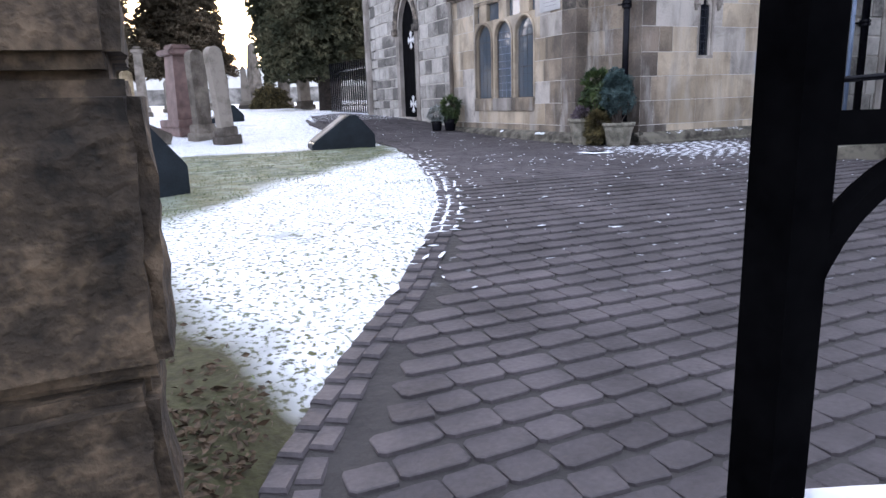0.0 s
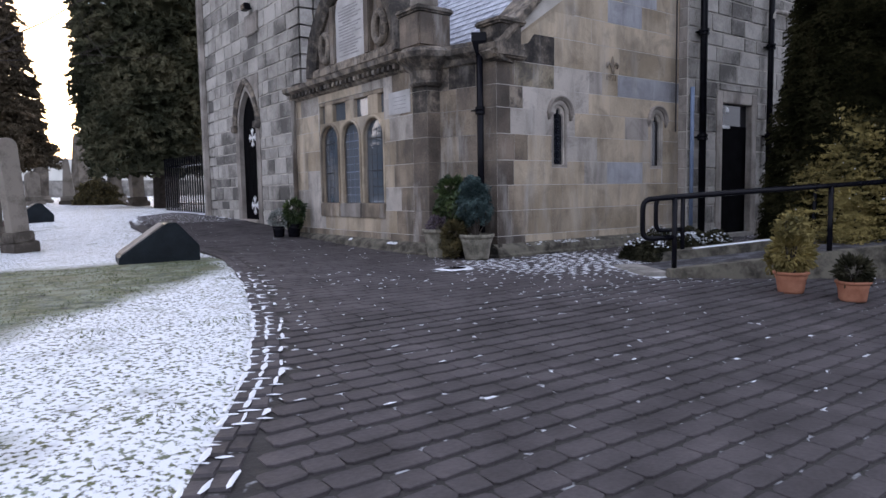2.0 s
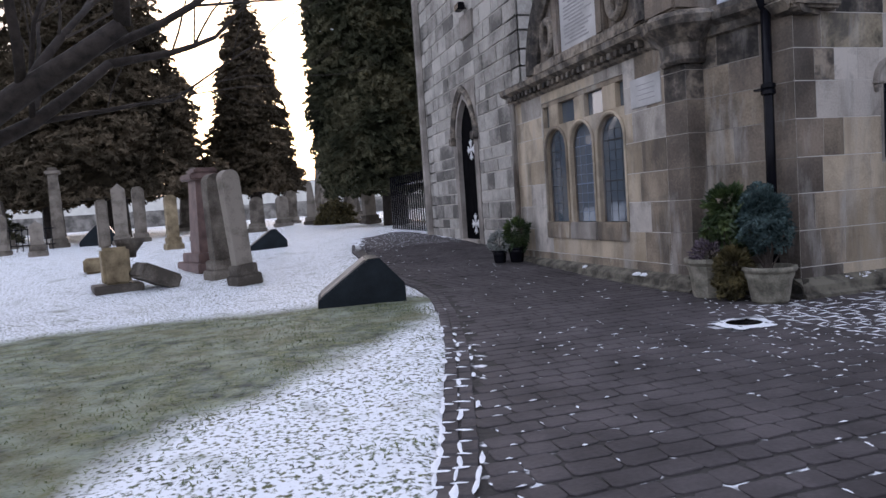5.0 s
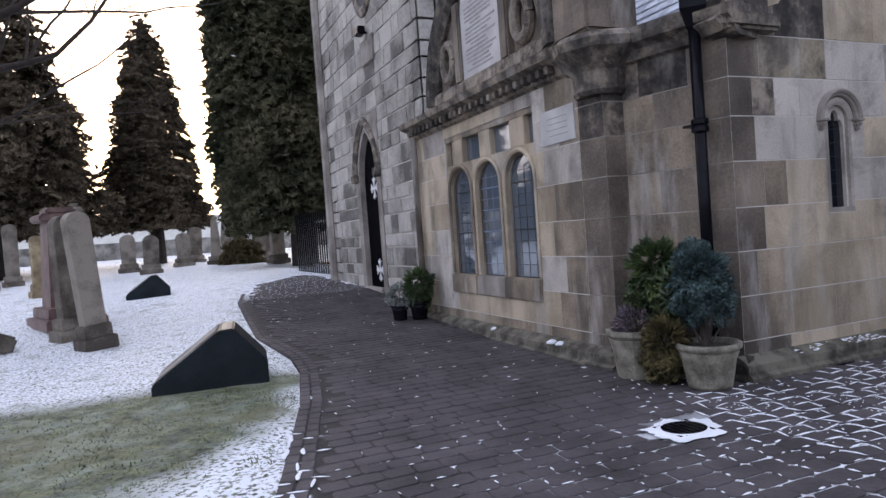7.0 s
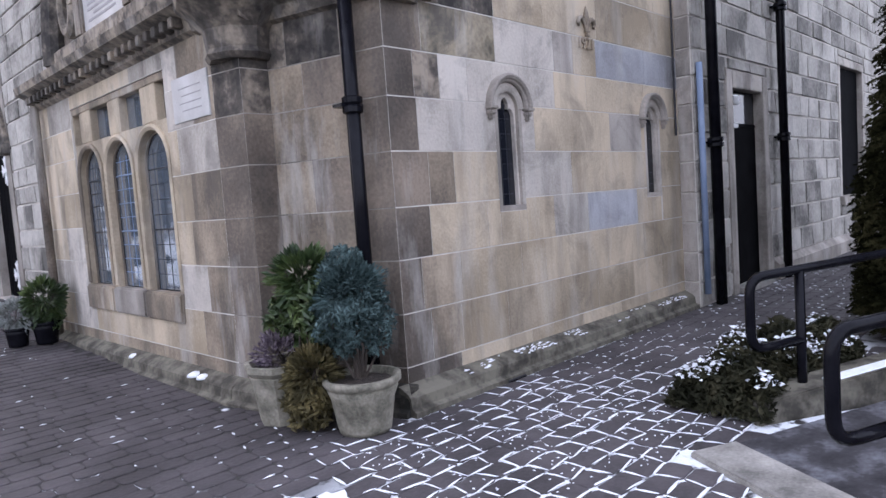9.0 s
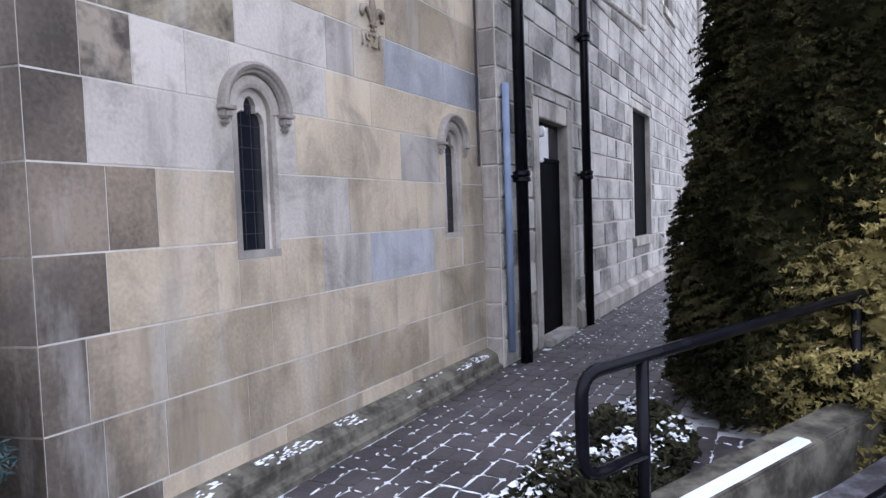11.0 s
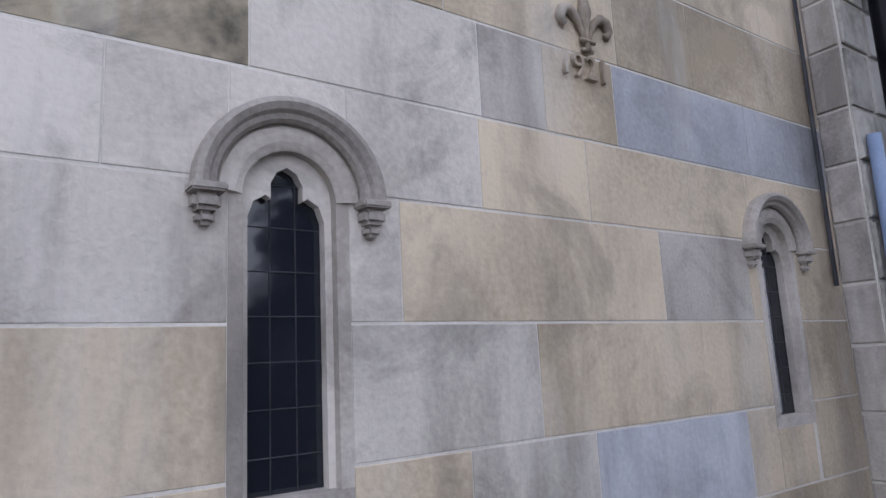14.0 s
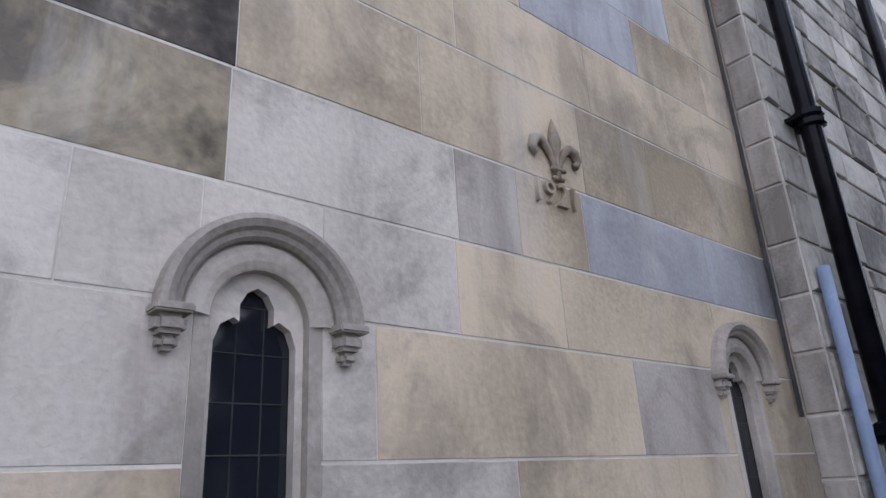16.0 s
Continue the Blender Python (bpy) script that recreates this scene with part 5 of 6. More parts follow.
# ---- bare deciduous tree ----
def bare_tree(x, y, z):
    t = thing("bare_tree", "leafless broad-leaved tree with a forked dark trunk and many twigs", "tree", (x, y, z))
    g = random.Random(17)
    trunk, twigs = bmesh.new(), bmesh.new()
    tube(trunk, [(x, y, z - 0.2), (x, y, z + 0.15), (x + 0.02, y, z + 1.2), (x - 0.02, y, z + 2.15)], [0.36, 0.27, 0.24, 0.26], 14)

    def grow(p, d, l, r, depth):
        pts, rs = [p], [r]
        q, e = p.copy(), d.normalized()
        for k in range(4):
            e = (e + Vector((g.uniform(-1, 1), g.uniform(-1, 1), g.uniform(-0.5, 0.8))) * 0.2).normalized()
            q = q + e * l / 4
            pts.append(q.copy())
            rs.append(r * (1 - 0.42 * (k + 1) / 4))
        if depth < 2:
            part("limb", tube(bmesh.new(), pts, rs, 9), BARK, t, smooth=True)
        else:
            tube(twigs, pts, rs, 4, False)
        if depth < 5:
            for k in range((4, 4, 3, 3, 2)[depth]):
                s = pts[-1] if k == 0 else pts[g.choice((2, 3))]
                side = Vector((g.uniform(-1, 1), g.uniform(-1, 1), g.uniform(-0.35, 0.75)))
                grow(s, e * 0.9 + side * 0.75, l * g.uniform(0.62, 0.82), rs[-1] * (0.95 if k == 0 else 0.62), depth + 1)

    fork = Vector((x, y, z + 2.05))
    for d, l, r in (((-0.75, 0.1, 0.75), 2.3, 0.14), ((-0.1, -0.4, 1.1), 2.6, 0.15), ((0.85, -0.2, 0.8), 3.1, 0.2), ((0.35, 0.5, 1.1), 2.6, 0.15), ((1.0, 0.35, 0.45), 2.8, 0.12)):
        grow(fork + Vector(d) * 0.08, Vector(d), l, r, 0)
    part("trunk", trunk, BARK, t, smooth=True)
    tagged(part("twigs", twigs, TWIG, t), kind="stuff")


bare_tree(-1.45, 13.5, rise(-1.45, 13.5))


# ---- memorials ----
def headstone(name, label, x, y, w, d, h, material, style="round", turn=0.0, lean=0.0, tip=0.0):
    """A headstone on its plinth: rounded, pointed, or a tapering pillar with a cap."""
    z = rise(x, y) - 0.04
    s = thing(name, label, "gravestone", (x, y, z), "churchyard memorials")
    m = pose(x, y, z, tip, lean, turn)
    part("base", one_box(-w * 0.72, w * 0.72, -d * 1.1, d * 1.1, 0, 0.22, m, 0.02), material, s)
    part("step", one_box(-w * 0.6, w * 0.6, -d * 0.85, d * 0.85, 0.21, 0.42, m, 0.02), material, s)
    bm = bmesh.new()
    if style in ("round", "point"):
        top = h - w * 0.45
        line = [(w / 2 * math.cos(a), top + w * 0.45 * math.sin(a)) for a in np.linspace(0, math.pi, 13)] if style == "round" else [(w / 2, top), (0, h), (-w / 2, top)]
        line = [(-w * 0.47, 0.4), (w * 0.47, 0.4)] + line
        f = [bm.verts.new((u, -d / 2, v)) for u, v in line]
        b = [bm.verts.new((u, d / 2, v)) for u, v in line]
        bm.faces.new(f), bm.faces.new(b[::-1])
        for i in range(len(f)):
            bm.faces.new((f[i], b[i], b[(i + 1) % len(f)], f[(i + 1) % len(f)]))
    else:
        r0, r1 = w * 0.45, (w * 0.36 if style == "pillar" else w * 0.2)
        rings = [[bm.verts.new((sx * r, sy * r * d / w, v)) for sx, sy in ((-1, -1), (1, -1), (1, 1), (-1, 1))] for r, v in ((r0, 0.4), (r1, h - 0.2 if style == "pillar" else h - 0.15), (0.01 if style != "pillar" else r1, h if style != "pillar" else h - 0.19))]
        for p, q in zip(rings, rings[1:]):
            for i in range(4):
                bm.faces.new((p[i], p[(i + 1) % 4], q[(i + 1) % 4], q[i]))
        bm.faces.new(rings[0][::-1]), bm.faces.new(rings[-1])
    bmesh.ops.transform(bm, matrix=m, verts=bm.verts)
    part("shaft", bm, material, s)
    if style == "pillar":
        part("cap", one_box(-w * 0.56, w * 0.56, -d * 0.56, d * 0.56, h - 0.22, h - 0.08, m, 0.03), material, s)
        part("cap_top", one_box(-w * 0.36, w * 0.36, -d * 0.36, d * 0.36, h - 0.085, h + 0.05, m, 0.04), material, s)
    return s


headstone("headstone", "tall narrow leaning grey headstone on a stepped base", 2.42, 16.5, 0.36, 0.2, 2.2, HEAD, "round", 30, -5)
headstone("headstone", "tall narrow weathered headstone beside a red pillar", 2.0, 17.6, 0.44, 0.2, 2.15, HEAD, "round", 35, -1)
headstone("red_pillar", "thick red granite memorial pillar with a moulded cap", 1.72, 19.3, 0.72, 0.72, 2.25, REDG, "pillar", 20)
headstone("pillar_memorial", "slender stone pillar memorial with a capital", -4.5, 33.5, 0.5, 0.5, 3.2, HEAD, "pillar", 10)
headstone("headstone", "pointed weathered grey stone headstone", -1.9, 31.5, 0.5, 0.25, 2.4, HEAD, "point", 10)
headstone("headstone", "thin upright grey stone headstone", -1.4, 33, 0.45, 0.22, 2.3, HEAD, "round", 20)
headstone("headstone", "pale narrow headstone catching the light", 0.4, 26.0, 0.35, 0.25, 1.75, YELLOW, "round", 20)
headstone("urn_pillar", "pale pillar memorial topped by an urn", 0.9, 31, 0.45, 0.45, 2.8, HEAD, "pillar", 0)
headstone("headstone", "small dark pointed stone headstone", -3.9, 28, 0.4, 0.2, 1.2, HEAD, "point", 15)
for k, (x, y, w, h, st) in enumerate(((6.1, 38, 0.6, 2.3, "obelisk"), (6.9, 40, 0.8, 3.6, "obelisk"), (7.9, 37, 0.6, 1.6, "round"), (8.2, 33.5, 0.6, 1.9, "point"), (4.6, 38, 0.6, 1.6, "round"), (5.3, 42, 0.7, 1.9, "round"), (-0.3, 44, 0.9, 2.4, "obelisk"), (2.3, 37, 0.6, 1.7, "round"), (-5.6, 30, 0.5, 1.5, "round"), (-9, 31, 0.6, 1.6, "point"), (-12, 35, 0.6, 2.0, "obelisk"), (3.2, 34, 0.6, 1.6, "round"), (9.6, 45, 0.6, 2.0, "obelisk"), (-7.2, 36, 0.5, 2.2, "obelisk"))):
    headstone("headstone" if st != "obelisk" else "obelisk", "weathered grey headstone further off in the churchyard" if st != "obelisk" else "weathered stone obelisk further off in the churchyard", x, y, w, 0.25 if st != "obelisk" else w, h, HEAD, st, (k * 37) % 40 - 10, (k % 3 - 1) * 2)


def slope_stone(x, y, l, w, h, turn, label, snow=True):
    """A low memorial block with a sloping slab on its back."""
    z = rise(x, y) - 0.03
    s = thing("slab_memorial", label, "gravestone", (x, y, z), "sloping slab memorials")
    m = pose(x, y, z, 0, 0, turn)
    bm = bmesh.new()
    prof = [(-l / 2, 0), (l / 2, 0), (l / 2, h * 0.42), (l * 0.22, h), (l * 0.1, h * 0.99), (-l / 2, h * 0.2)]
    f = [bm.verts.new((u, -w / 2, v)) for u, v in prof]
    b = [bm.verts.new((u, w / 2, v)) for u, v in prof]
    bm.faces.new(f), bm.faces.new(b[::-1])
    for i in range(len(f)):
        bm.faces.new((f[i], b[i], b[(i + 1) % len(f)], f[(i + 1) % len(f)]))
    bmesh.ops.bevel(bm, geom=bm.edges[:], offset=0.012, segments=2, affect="EDGES")
    bmesh.ops.transform(bm, matrix=m, verts=bm.verts)
    part("block", bm, GRANITE, s)
    a = math.atan2(h * 0.79, l * 0.6)
    mm = m @ pose(-l / 2, 0, h * 0.2 + 0.004, 0, -math.degrees(a), 0)
    part("face_slab", one_box(0.06, math.hypot(l * 0.6, h * 0.79) - 0.04, -w * 0.4, w * 0.4, 0, 0.015, mm), GREY, s, "paler inscribed face")


slope_stone(3.82, 11.95, 1.1, 0.75, 0.6, -7, "dark blue-grey sloping slab memorial at the lawn's edge")
slope_stone(3.15, 22.6, 1.0, 0.7, 0.55, 0, "dark sloping slab memorial among the graves")
slope_stone(0.2, 7.25, 1.25, 0.85, 0.72, 22, "large dark slate sloping memorial block near the gate")
slope_stone(-3.0, 33.0, 1.3, 0.8, 1.0, 5, "dark sloping slab memorial under the trees")
slope_stone(-5.2, 17.5, 1.2, 0.8, 0.8, 10, "dark sloping slab memorial beyond the bare tree")

urn = thing("broken_monument", "ochre lichened broken pillar stump on a square base", "gravestone", (0.1, 17.2, 0.55), "churchyard memorials")
um = pose(0.1, 17.2, rise(0.1, 17.2) - 0.03, 0, 0, 15)
part("base", one_box(-0.42, 0.42, -0.4, 0.4, 0, 0.16, um, 0.02), HEAD, urn)
part("stump", one_box(-0.24, 0.24, -0.24, 0.24, 0.15, 0.85, um, 0.05), YELLOW, urn)
part("pillar", one_box(-0.1, 0.1, -0.1, 0.1, 0.84, 1.75, um @ pose(-0.14, 0, 0), 0.03), HEAD, urn)
part("bowl", lathe(bmesh.new(), [(0.1, 0), (0.12, 0.1), (0.24, 0.25), (0.28, 0.36), (0.05, 0.38)], tuple(um @ Vector((0.3, 0.2, 0.62))), 14), HEAD, urn, smooth=True)
fallen = thing("fallen_slab", "fallen dark slab leaning beside the stump with snow on it", "gravestone", (0.75, 17.1, 0.55))
part("slab", one_box(-0.38, 0.38, -0.3, 0.3, 0, 0.3, pose(0.75, 17.0, rise(0.75, 17) + 0.1, 0, 25, 30), 0.04), HEAD, fallen)
blk = thing("stone_block", "low ochre stone block in the snow", "gravestone", (-0.7, 20.5, 0.8))
part("block", one_box(-0.4, 0.4, -0.3, 0.3, 0, 0.35, pose(-0.7, 20.5, rise(-0.7, 20.5) - 0.02, 0, 0, 10), 0.05), YELLOW, blk)

# iron grave fence
fence = thing("grave_railing", "low black iron railing round a grave plot", "fence", (-7, 32, 1.1))
for k in range(26):
    x = -9.4 + k * 0.2
    bm = bmesh.new()
    tube(bm, [(x, 32, rise(x, 32) - 0.1), (x, 32, 2.1)], 0.018, 5)
    part("bar", bm, IRON, fence)
for z in (1.35, 1.95):
    part("rail", one_box(-9.5, -4.3, 31.98, 32.02, z, z + 0.04), IRON, fence)
screen = thing("dark_fence", "dark tall railing between the tower and the trees", "fence", (8, 24, 1.0))
for k in range(22):
    y = 22.2 + k * 0.2
    part("bar", one_box(8.05 - k * 0.02, 8.08 - k * 0.02, y, y + 0.11, 1.0, 2.9), IRON, screen)
for z in (1.3, 2.6):
    part("rail", one_box(7.7, 8.1, 22.1, 26.6, z, z + 0.05, pose(0.1, 0, 0)), IRON, screen)

# low wall, and a far hillside whose bright haze is only its pale colour
bwall = thing("boundary_wall", "long low rubble boundary wall at the far side", "wall", (0, 62, 1.7), kind="structure")
part("wall_body", one_box(-50, 30, 62, 62.5, 1.2, 3.0, bevel=0.05), RUBBLE, bwall)
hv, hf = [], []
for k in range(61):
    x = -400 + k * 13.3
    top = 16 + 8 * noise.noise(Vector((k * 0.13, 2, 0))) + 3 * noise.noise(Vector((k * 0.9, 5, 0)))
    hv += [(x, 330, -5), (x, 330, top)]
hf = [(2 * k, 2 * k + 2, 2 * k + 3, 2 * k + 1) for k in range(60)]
tagged(part("backdrop", raw("backdrop", hv, hf, DISTANT), DISTANT), "distant wooded hillside with its haze painted in as pale colour", "hill", kind="structure")

# houses and walls behind the camera
tagged(part("wall_behind", one_box(-30, 40, -9.4, -9.0, -1.0, 2.2), RUBBLE), "rubble wall across the road", "wall", kind="structure")

# ---- gate ----
pier = thing("gate_pier", "massive brown rough-hewn sandstone gate pier", "pier", (0.2, 1.5, 0.0), kind="structure")
pz = -0.1
for k, (h, dx, dy) in enumerate(((0.62, 0, 0), (0.5, -0.015, 0.01), (0.42, 0.01, 0), (0.46, -0.01, 0.012), (0.4, 0.0, 0))):
    bm = bmesh.new()
    box(bm, -0.25, 0.54 + dx, 1.22 - dy, 1.72, pz + 0.006, pz + h - 0.006, None, 0.022)
    bmesh.ops.subdivide_edges(bm, edges=[e for e in bm.edges if e.calc_length() > 0.25], cuts=9, use_grid_fill=True)
    for v in bm.verts:
        v.co += Vector((1, 1, 0.3)) * (noise.noise(v.co * 7) * 0.016 + noise.noise(v.co * 30) * 0.008)
    part("stone", bm, PIER, pier)
    pz += h
part("mortar_core", one_box(-0.23, 0.51, 1.26, 1.69, -0.3, pz), PIER, pier)
gate = thing("iron_gate", "open black wrought-iron gate leaf with snow at its foot", "gate", (1.05, 0.62, 0))
gd = Vector((0.93, -0.36, 0))
gp = lambda d, z: Vector((1.035, 0.645, z)) + gd * d
bm = bmesh.new()
tube(bm, [gp(0, 0.02), gp(0, 2.1)], 0.033, 4)
part("stile", bm, GATEIRON, gate)
for z in (0.16, 0.98 + 0.38, 1.9):
    bm = bmesh.new()
    tube(bm, [gp(0, z), gp(1.4, z)], 0.02, 4)
    part("rail", bm, GATEIRON, gate)
bm = bmesh.new()
tube(bm, [gp(0, 0.985), gp(1.4, 0.985)], 0.02, 4)
part("rail", bm, GATEIRON, gate)
bm = bmesh.new()
tube(bm, [gp(0.035 + 0.06 * k, 1.008 + 0.006 * noise.noise(Vector((k * 0.7, 3, 1)))) for k in range(22)], [0.012 + 0.006 * noise.noise(Vector((k * 0.9, 1, 5))) for k in range(22)], 8)
part("snow_cap", bm, SNOWY, gate, "thin ridge of snow along the rail", True)
for k in range(1, 10):
    bm = bmesh.new()
    tube(bm, [gp(k * 0.145, 0.05), gp(k * 0.145, 2.05)], 0.009, 6)
    part("bar", bm, GATEIRON, gate)
bm = bmesh.new()
tube(bm, rounded([gp(0.0, 1.18), gp(0.05, 1.3), gp(0.16, 1.36)], 0.06), 0.015, 6)
part("brace", bm, GATEIRON, gate)
gate_b = thing("iron_gate", "black iron gate leaf folded back against the pier", "gate", (0.0, 1.1, 0))
for k in range(6):
    bm = bmesh.new()
    tube(bm, [(0.23 - k * 0.14, 1.1 - k * 0.03, 0.0), (0.23 - k * 0.14, 1.1 - k * 0.03, 0.98 if k == 0 else 0.9)], 0.022 if k == 0 else 0.01, 5)
    part("bar", bm, GATEIRON, gate_b)
for z in (0.15, 0.8):
    bm = bmesh.new()
    tube(bm, [(0.23, 1.1, z), (-0.5, 0.95, z)], 0.015, 5)
    part("rail", bm, GATEIRON, gate_b)

# ---- lawn edge stones, grass and leaf litter ----
edging = thing("edging", "row of small stone setts along the lawn's edge", "edging", (3, 6, 0.5), kind="structure")
y = 1.9
k = 0
EDGE = raw("edge_sett", [(sx * 0.045 * s, sy * 0.075 * s, zz) for zz, s in ((-0.06, 1.0), (0.0, 1.0), (0.012, 0.86)) for sx, sy in ((-1, -1), (1, -1), (1, 1), (-1, 1))], [(8, 9, 10, 11)] + [(a + i, a + (i + 1) % 4, a + 4 + (i + 1) % 4, a + 4 + i) for a in (0, 4) for i in range(4)], SETT)
while y < 20:
    slope = (lawn_edge(y + 0.1) - lawn_edge(y - 0.1)) / 0.2
    for off in (0.05, 0.155):
        ob = new("edge_sett", EDGE)
        ob.location = (lawn_edge(y) + off, y, rise(lawn_edge(y), y) - 0.006 + rng.uniform(-0.003, 0.003))
        ob.rotation_euler = (0, 0, -math.atan(slope) + rng.uniform(-0.06, 0.06))
        ob.parent = edging
        ob.matrix_parent_inverse = Matrix.Translation(-place_of(edging))
    y += 0.165 / math.sqrt(1 + slope * slope)

g3 = np.random.default_rng(3)
n = 26000
yy = g3.uniform(1.9, 14, n) ** 1.0
xx = np.array([lawn_edge(v) for v in yy]) - 0.03 - np.abs(g3.normal(0, 2.2, n))
keep = np.array([noise.noise(Vector((a * 1.6, b * 1.6, 7))) for a, b in zip(xx, yy)]) + g3.normal(0, 0.25, n) > np.where((yy > 4.5 + xx * 1.35) & (yy < 11.8), -0.3, 0.5)
xx, yy = xx[keep], yy[keep]
zz = np.array([rise(a, b) + noise.noise(Vector((a * 1.3, b * 1.3, 0))) * 0.035 for a, b in zip(xx, yy)])
ang, hh = g3.uniform(0, 6.28, len(xx)), g3.uniform(0.006, 0.02, len(xx))
dx, dy = np.cos(ang) * 0.006, np.sin(ang) * 0.006
bl = np.stack([np.stack([xx - dx, yy - dy, zz - 0.005], 1), np.stack([xx + dx, yy + dy, zz - 0.005], 1), np.stack([xx + dy * 4, yy - dx * 4, zz + hh], 1)], 1).reshape(-1, 3)
grass = part("grass", raw("grass", bl.tolist(), np.arange(len(bl)).reshape(-1, 3).tolist(), GRASSB), GRASSB)
tagged(grass, "short frosted winter grass poking through the snow", "grass", kind="stuff")
n = 1500
ly = g3.uniform(1.6, 3.6, n)
lx = np.array([lawn_edge(v) for v in ly]) - np.abs(g3.normal(0, 0.4, n)) - 0.06
pick = ly + 3.0 * lx + g3.normal(0, 0.3, n) < 5.1
lx, ly = lx[pick], ly[pick]
lz = np.array([rise(a, b) + 0.02 for a, b in zip(lx, ly)])
litter = part("leaf_litter", leaves("leaf_litter", np.stack([lx, ly, lz], 1), 0.018, LITTER, 0.85, 6, 1.2), LITTER)
tagged(litter, "fallen brown leaves on bare earth by the gate", "leaves", kind="stuff")

# ---- setts of the paving ----
SETTS = []
for k in range(5):
    a, b = (0.08, 0.092, 0.102, 0.112, 0.124)[k], rng.uniform(0.07, 0.0725)
    ring = [(-a, -b * 0.72), (-a * 0.8, -b), (a * 0.8, -b), (a, -b * 0.72), (a, b * 0.72), (a * 0.8, b), (-a * 0.8, b), (-a, b * 0.72)]
    ring = [(x + rng.uniform(-0.007, 0.005), y + rng.uniform(-0.006, 0.004)) for x, y in ring]
    vs = [(x, y, -0.02) for x, y in ring] + [(x * 0.99, y * 0.985, 0.0015) for x, y in ring] + [(x * 0.93, y * 0.9, 0.004 + rng.uniform(-0.0008, 0.001)) for x, y in ring]
    SETTS.append((vs, [tuple(range(16, 24))] + [(q + i, q + (i + 1) % 8, q + 8 + (i + 1) % 8, q + 8 + i) for q in (0, 8) for i in range(8)]))
SETT_MESH = [raw("sett", v, f, SETT) for v, f in SETTS]
SHELL = [SOUTH, SLANT, RETURN, CHAMFER, BAY, TOWER, NAVE]


def indoors(x, y):
    if x > 12.3:
        return y > 8.5
    if y > 14.6:
        return x > 7.45
    if y > 9.8:
        return x > 7.14
    return y > 8.66 and x > 7.7 - (y - 8.66) * 0.3


rest_v, rest_f, spots = [], [], []
row = 0
yv = 0.6
while yv < 24:
    xv = -0.2 + (0.1 if row % 2 else 0.0) + rng.uniform(-0.02, 0.02)
    xmax = 11 if yv < 8.7 else 8
    if 6.9 < yv < 8.7:
        xmax = 22
    while xv < xmax:
        k = rng.randrange(5)
        half = (0.08, 0.092, 0.102, 0.112, 0.124)[k] + 0.005
        xv += half
        ramp_n = (Vector((xv, yv, 0)) - R2).dot(RN)
        ramp_d = (Vector((xv, yv, 0)) - R2).dot(RD)
        on_ramp = ramp_d > 0.0 and 0.0 < ramp_n < 1.0 or ramp_d > 0.6 and 0.0 < ramp_n < 1.5
        if xv > lawn_edge(yv) + 0.2 + half * 0.8 and not indoors(xv, yv) and not on_ramp and not (abs(xv - 6.45) < 0.25 and abs(yv - 8.05) < 0.21):
            spots.append((xv, yv + rng.uniform(-0.005, 0.005), k))
        xv += half
    yv += 0.15
    row += 1
near = set(sorted(range(len(spots)), key=lambda i: min((spots[i][0] - 1.6) ** 2 + (spots[i][1] - 3.0) ** 2, 2.0 * ((spots[i][0] - 7.6) ** 2 + (spots[i][1] - 7.6) ** 2)))[:300])
for i, (x, y, k) in enumerate(spots):
    z, turn = rise(x, y) + rng.uniform(-0.0015, 0.0015), rng.uniform(-0.06, 0.06)
    if i in near:
        ob = new("sett", SETT_MESH[k])
        ob.location, ob.rotation_euler = (x, y, z), (0, 0, turn)
        ob.parent = pavement
    else:
        n0 = len(rest_v)
        c, s = math.cos(turn), math.sin(turn)
        rest_v += [(x + a * c - b * s, y + a * s + b * c, z + h) for a, b, h in SETTS[k][0]]
        rest_f += [tuple(j + n0 for j in f) for f in SETTS[k][1]]
far_setts = new("far_setts", raw("far_setts", rest_v, rest_f, SETT))
far_setts.parent = pavement
tagged(far_setts, kind="stuff")

# ---- snow caught in the joints ----
fv, ff = [], []


def flake(x, y, z, l, w, turn):
    n0 = len(fv)
    c, s = math.cos(turn), math.sin(turn)
    for k in range(8):
        a = 2 * math.pi * k / 8
        u, v = l * math.cos(a) * rng.uniform(0.7, 1.15), w * math.sin(a) * rng.uniform(0.6, 1.3)
        fv.append((x + u * c - v * s, y + u * s + v * c, z))
    fv.append((x, y, z + 0.006))
    ff.extend((n0 + k, n0 + (k + 1) % 8, n0 + 8) for k in range(8))


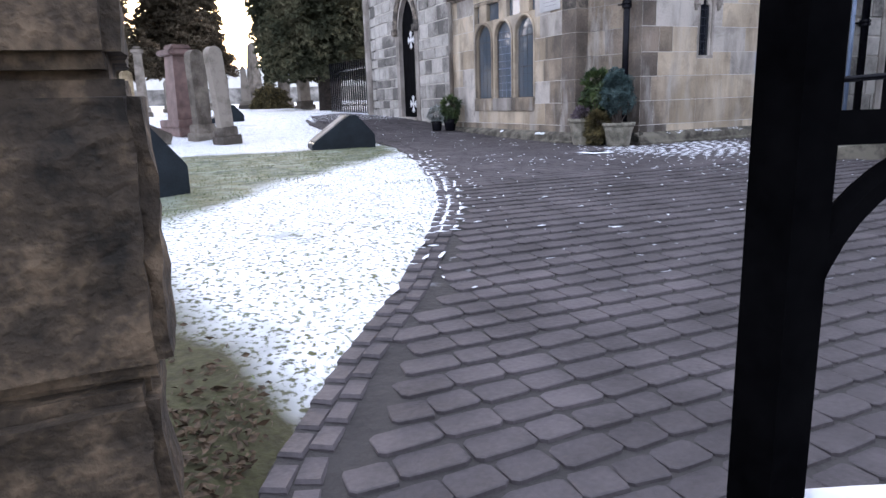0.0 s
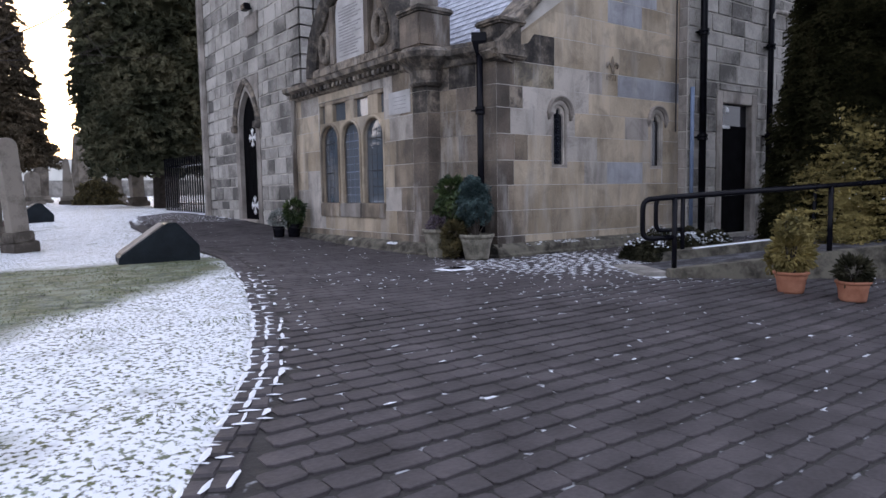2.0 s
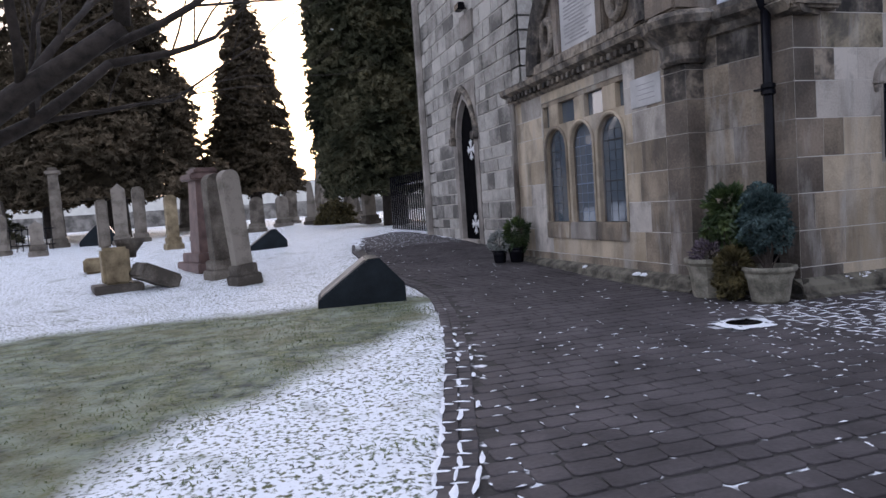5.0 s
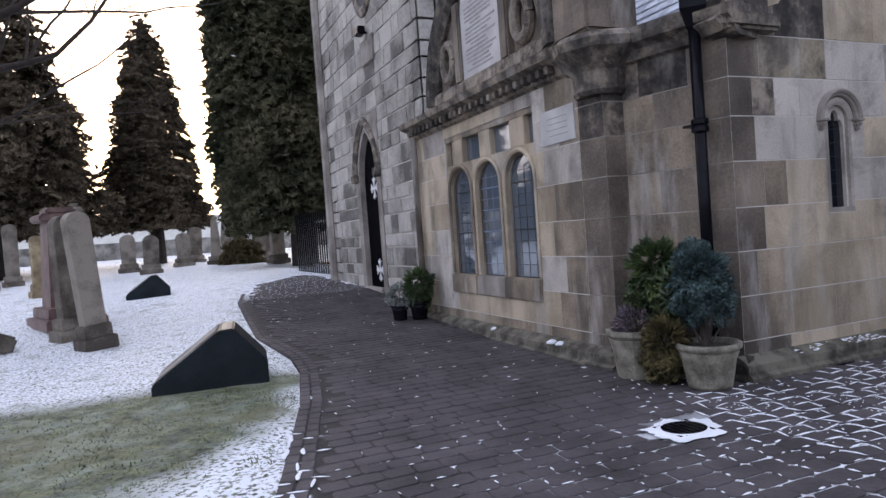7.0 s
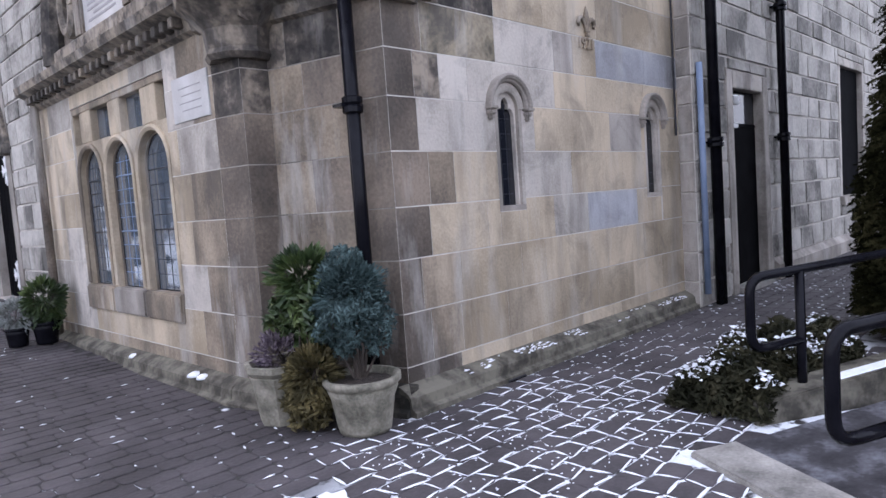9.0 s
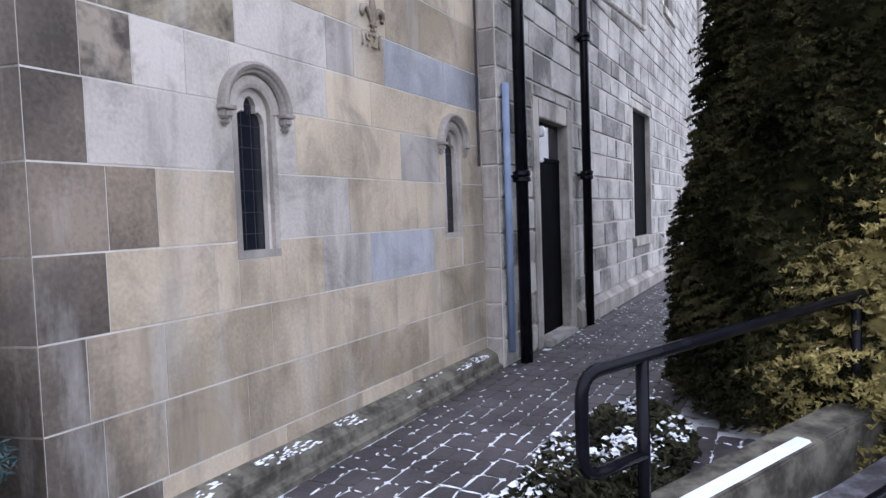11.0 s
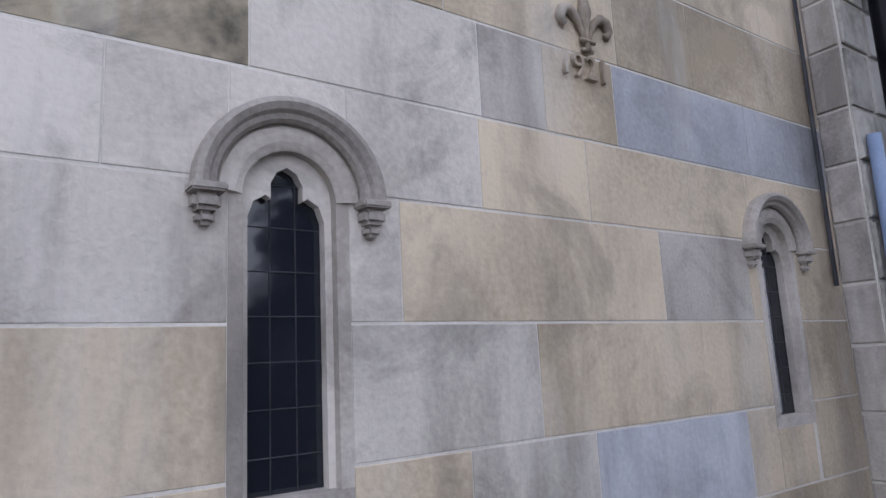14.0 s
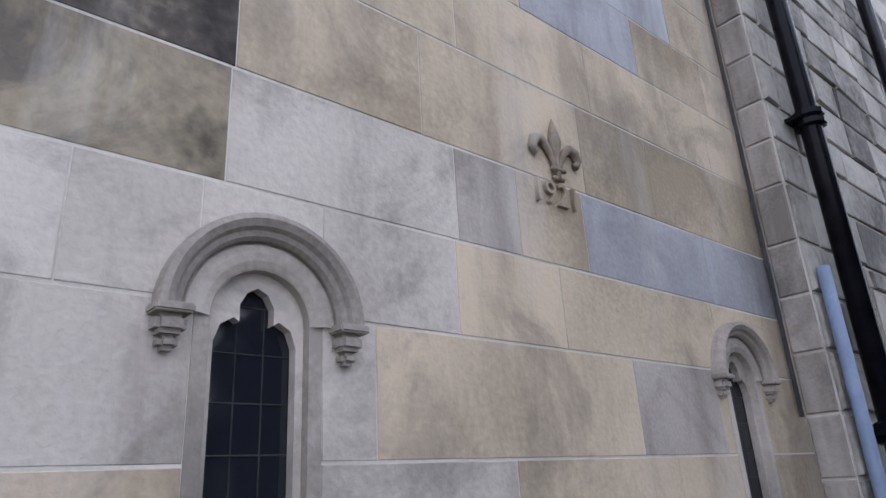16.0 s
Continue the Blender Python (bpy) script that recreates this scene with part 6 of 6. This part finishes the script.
for x, y, k in spots:
    d = math.hypot((x - 8.8) * 0.62, y - 7.45) + 0.8 * noise.noise(Vector((x * 0.9, y * 0.9, 1)))
    lane = x > 9.5
    chance = 0.92 if d < 1.05 else max(0.0, 0.75 - (d - 1.05) * 0.5)
    if y > 18:
        chance = 0.7
    if lane:
        chance = 0.4
    chance = max(chance, 0.07 if y > 4.2 and x < 7 else 0.0, 0.35 if x < lawn_edge(y) + 0.55 and 3.2 < y < 9 else 0.0)
    z = rise(x, y) + 0.006
    thick = 1.0 if d < 1.3 else 0.8
    if rng.random() < chance:
        flake(x + rng.uniform(-0.02, 0.02), y - 0.075, z, (rng.uniform(0.07, 0.12) if d < 1.05 else rng.uniform(0.012, 0.055) * thick), rng.uniform(0.005, 0.012) * thick, rng.uniform(-0.2, 0.2))
    if rng.random() < chance:
        flake(x - (0.086, 0.098, 0.108, 0.118, 0.13)[k], y, z, (rng.uniform(0.07, 0.09) if d < 1.05 else rng.uniform(0.012, 0.045) * thick), rng.uniform(0.005, 0.011) * thick, math.pi / 2 + rng.uniform(-0.3, 0.3))
    if d < 0.8 and not lane:
        for _ in range(rng.randrange(0, 6)):
            flake(x + rng.uniform(-0.085, 0.085), y + rng.uniform(-0.055, 0.055), z + 0.001, rng.uniform(0.004, 0.014), rng.uniform(0.003, 0.007), rng.uniform(0, 3))
yv = 2.6
while yv < 9.5:
    ex, ez = lawn_edge(yv), rise(lawn_edge(yv), yv) + 0.011
    slope = (lawn_edge(yv + 0.1) - lawn_edge(yv - 0.1)) / 0.2
    line = math.pi / 2 - math.atan(slope)
    much = min(1.0, max(0.0, (yv - 3.2) / 1.5)) * (1.0 if yv < 6.5 else 0.55)
    for off, p in ((0.0, 0.95), (0.105, 0.9), (0.21, 0.45)):
        if rng.random() < p * much:
            flake(ex + off + rng.uniform(-0.008, 0.008), yv + rng.uniform(-0.02, 0.02), ez, rng.uniform(0.07, 0.105), rng.uniform(0.011, 0.021), line + rng.uniform(-0.12, 0.12))
    for off, p in ((0.05, 0.9), (0.155, 0.75), (0.27, 0.3)):
        if rng.random() < p * much:
            flake(ex + off, yv + 0.082, ez, rng.uniform(0.04, 0.065), rng.uniform(0.009, 0.018), line - math.pi / 2 + rng.uniform(-0.2, 0.2))
    yv += 0.165 / math.sqrt(1 + slope * slope)
for k in range(420):
    x, w = 8.3 + 3.9 * rng.random() ** 0.8, rng.uniform(0.03, 0.118)
    if noise.noise(Vector((x * 2.2, w * 9, 0))) > 0.0:
        flake(x, 8.8 - w, 0.748 + max(0.0, 0.1 - w) * 0.5, rng.uniform(0.008, 0.032), rng.uniform(0.005, 0.013), rng.uniform(-0.5, 0.5))
snow_bits = part("joint_snow", raw("joint_snow", fv, ff, SNOWY), SNOWY)
tagged(snow_bits, "thin white snow lying in the joints between setts", "snow", kind="stuff")

# ---- stones of the walls ----
stones(SOUTH, rects, wall_south, south_stone, zmax=gable)
stones(TOWER, sorted(rects_tower, key=lambda r: r[2]), wall_tower, lambda r: RUBBLE, 0.02, 0.01, 0.03, limit=290)
stones(TOWER_S, rects_ts, wall_tower_south, lambda r: RUBBLE, 0.02, 0.01, 0.03, limit=120)
stones(NAVE, rects_nave, wall_nave, lambda r: RUBBLE, 0.02, 0.01, 0.03, limit=280)
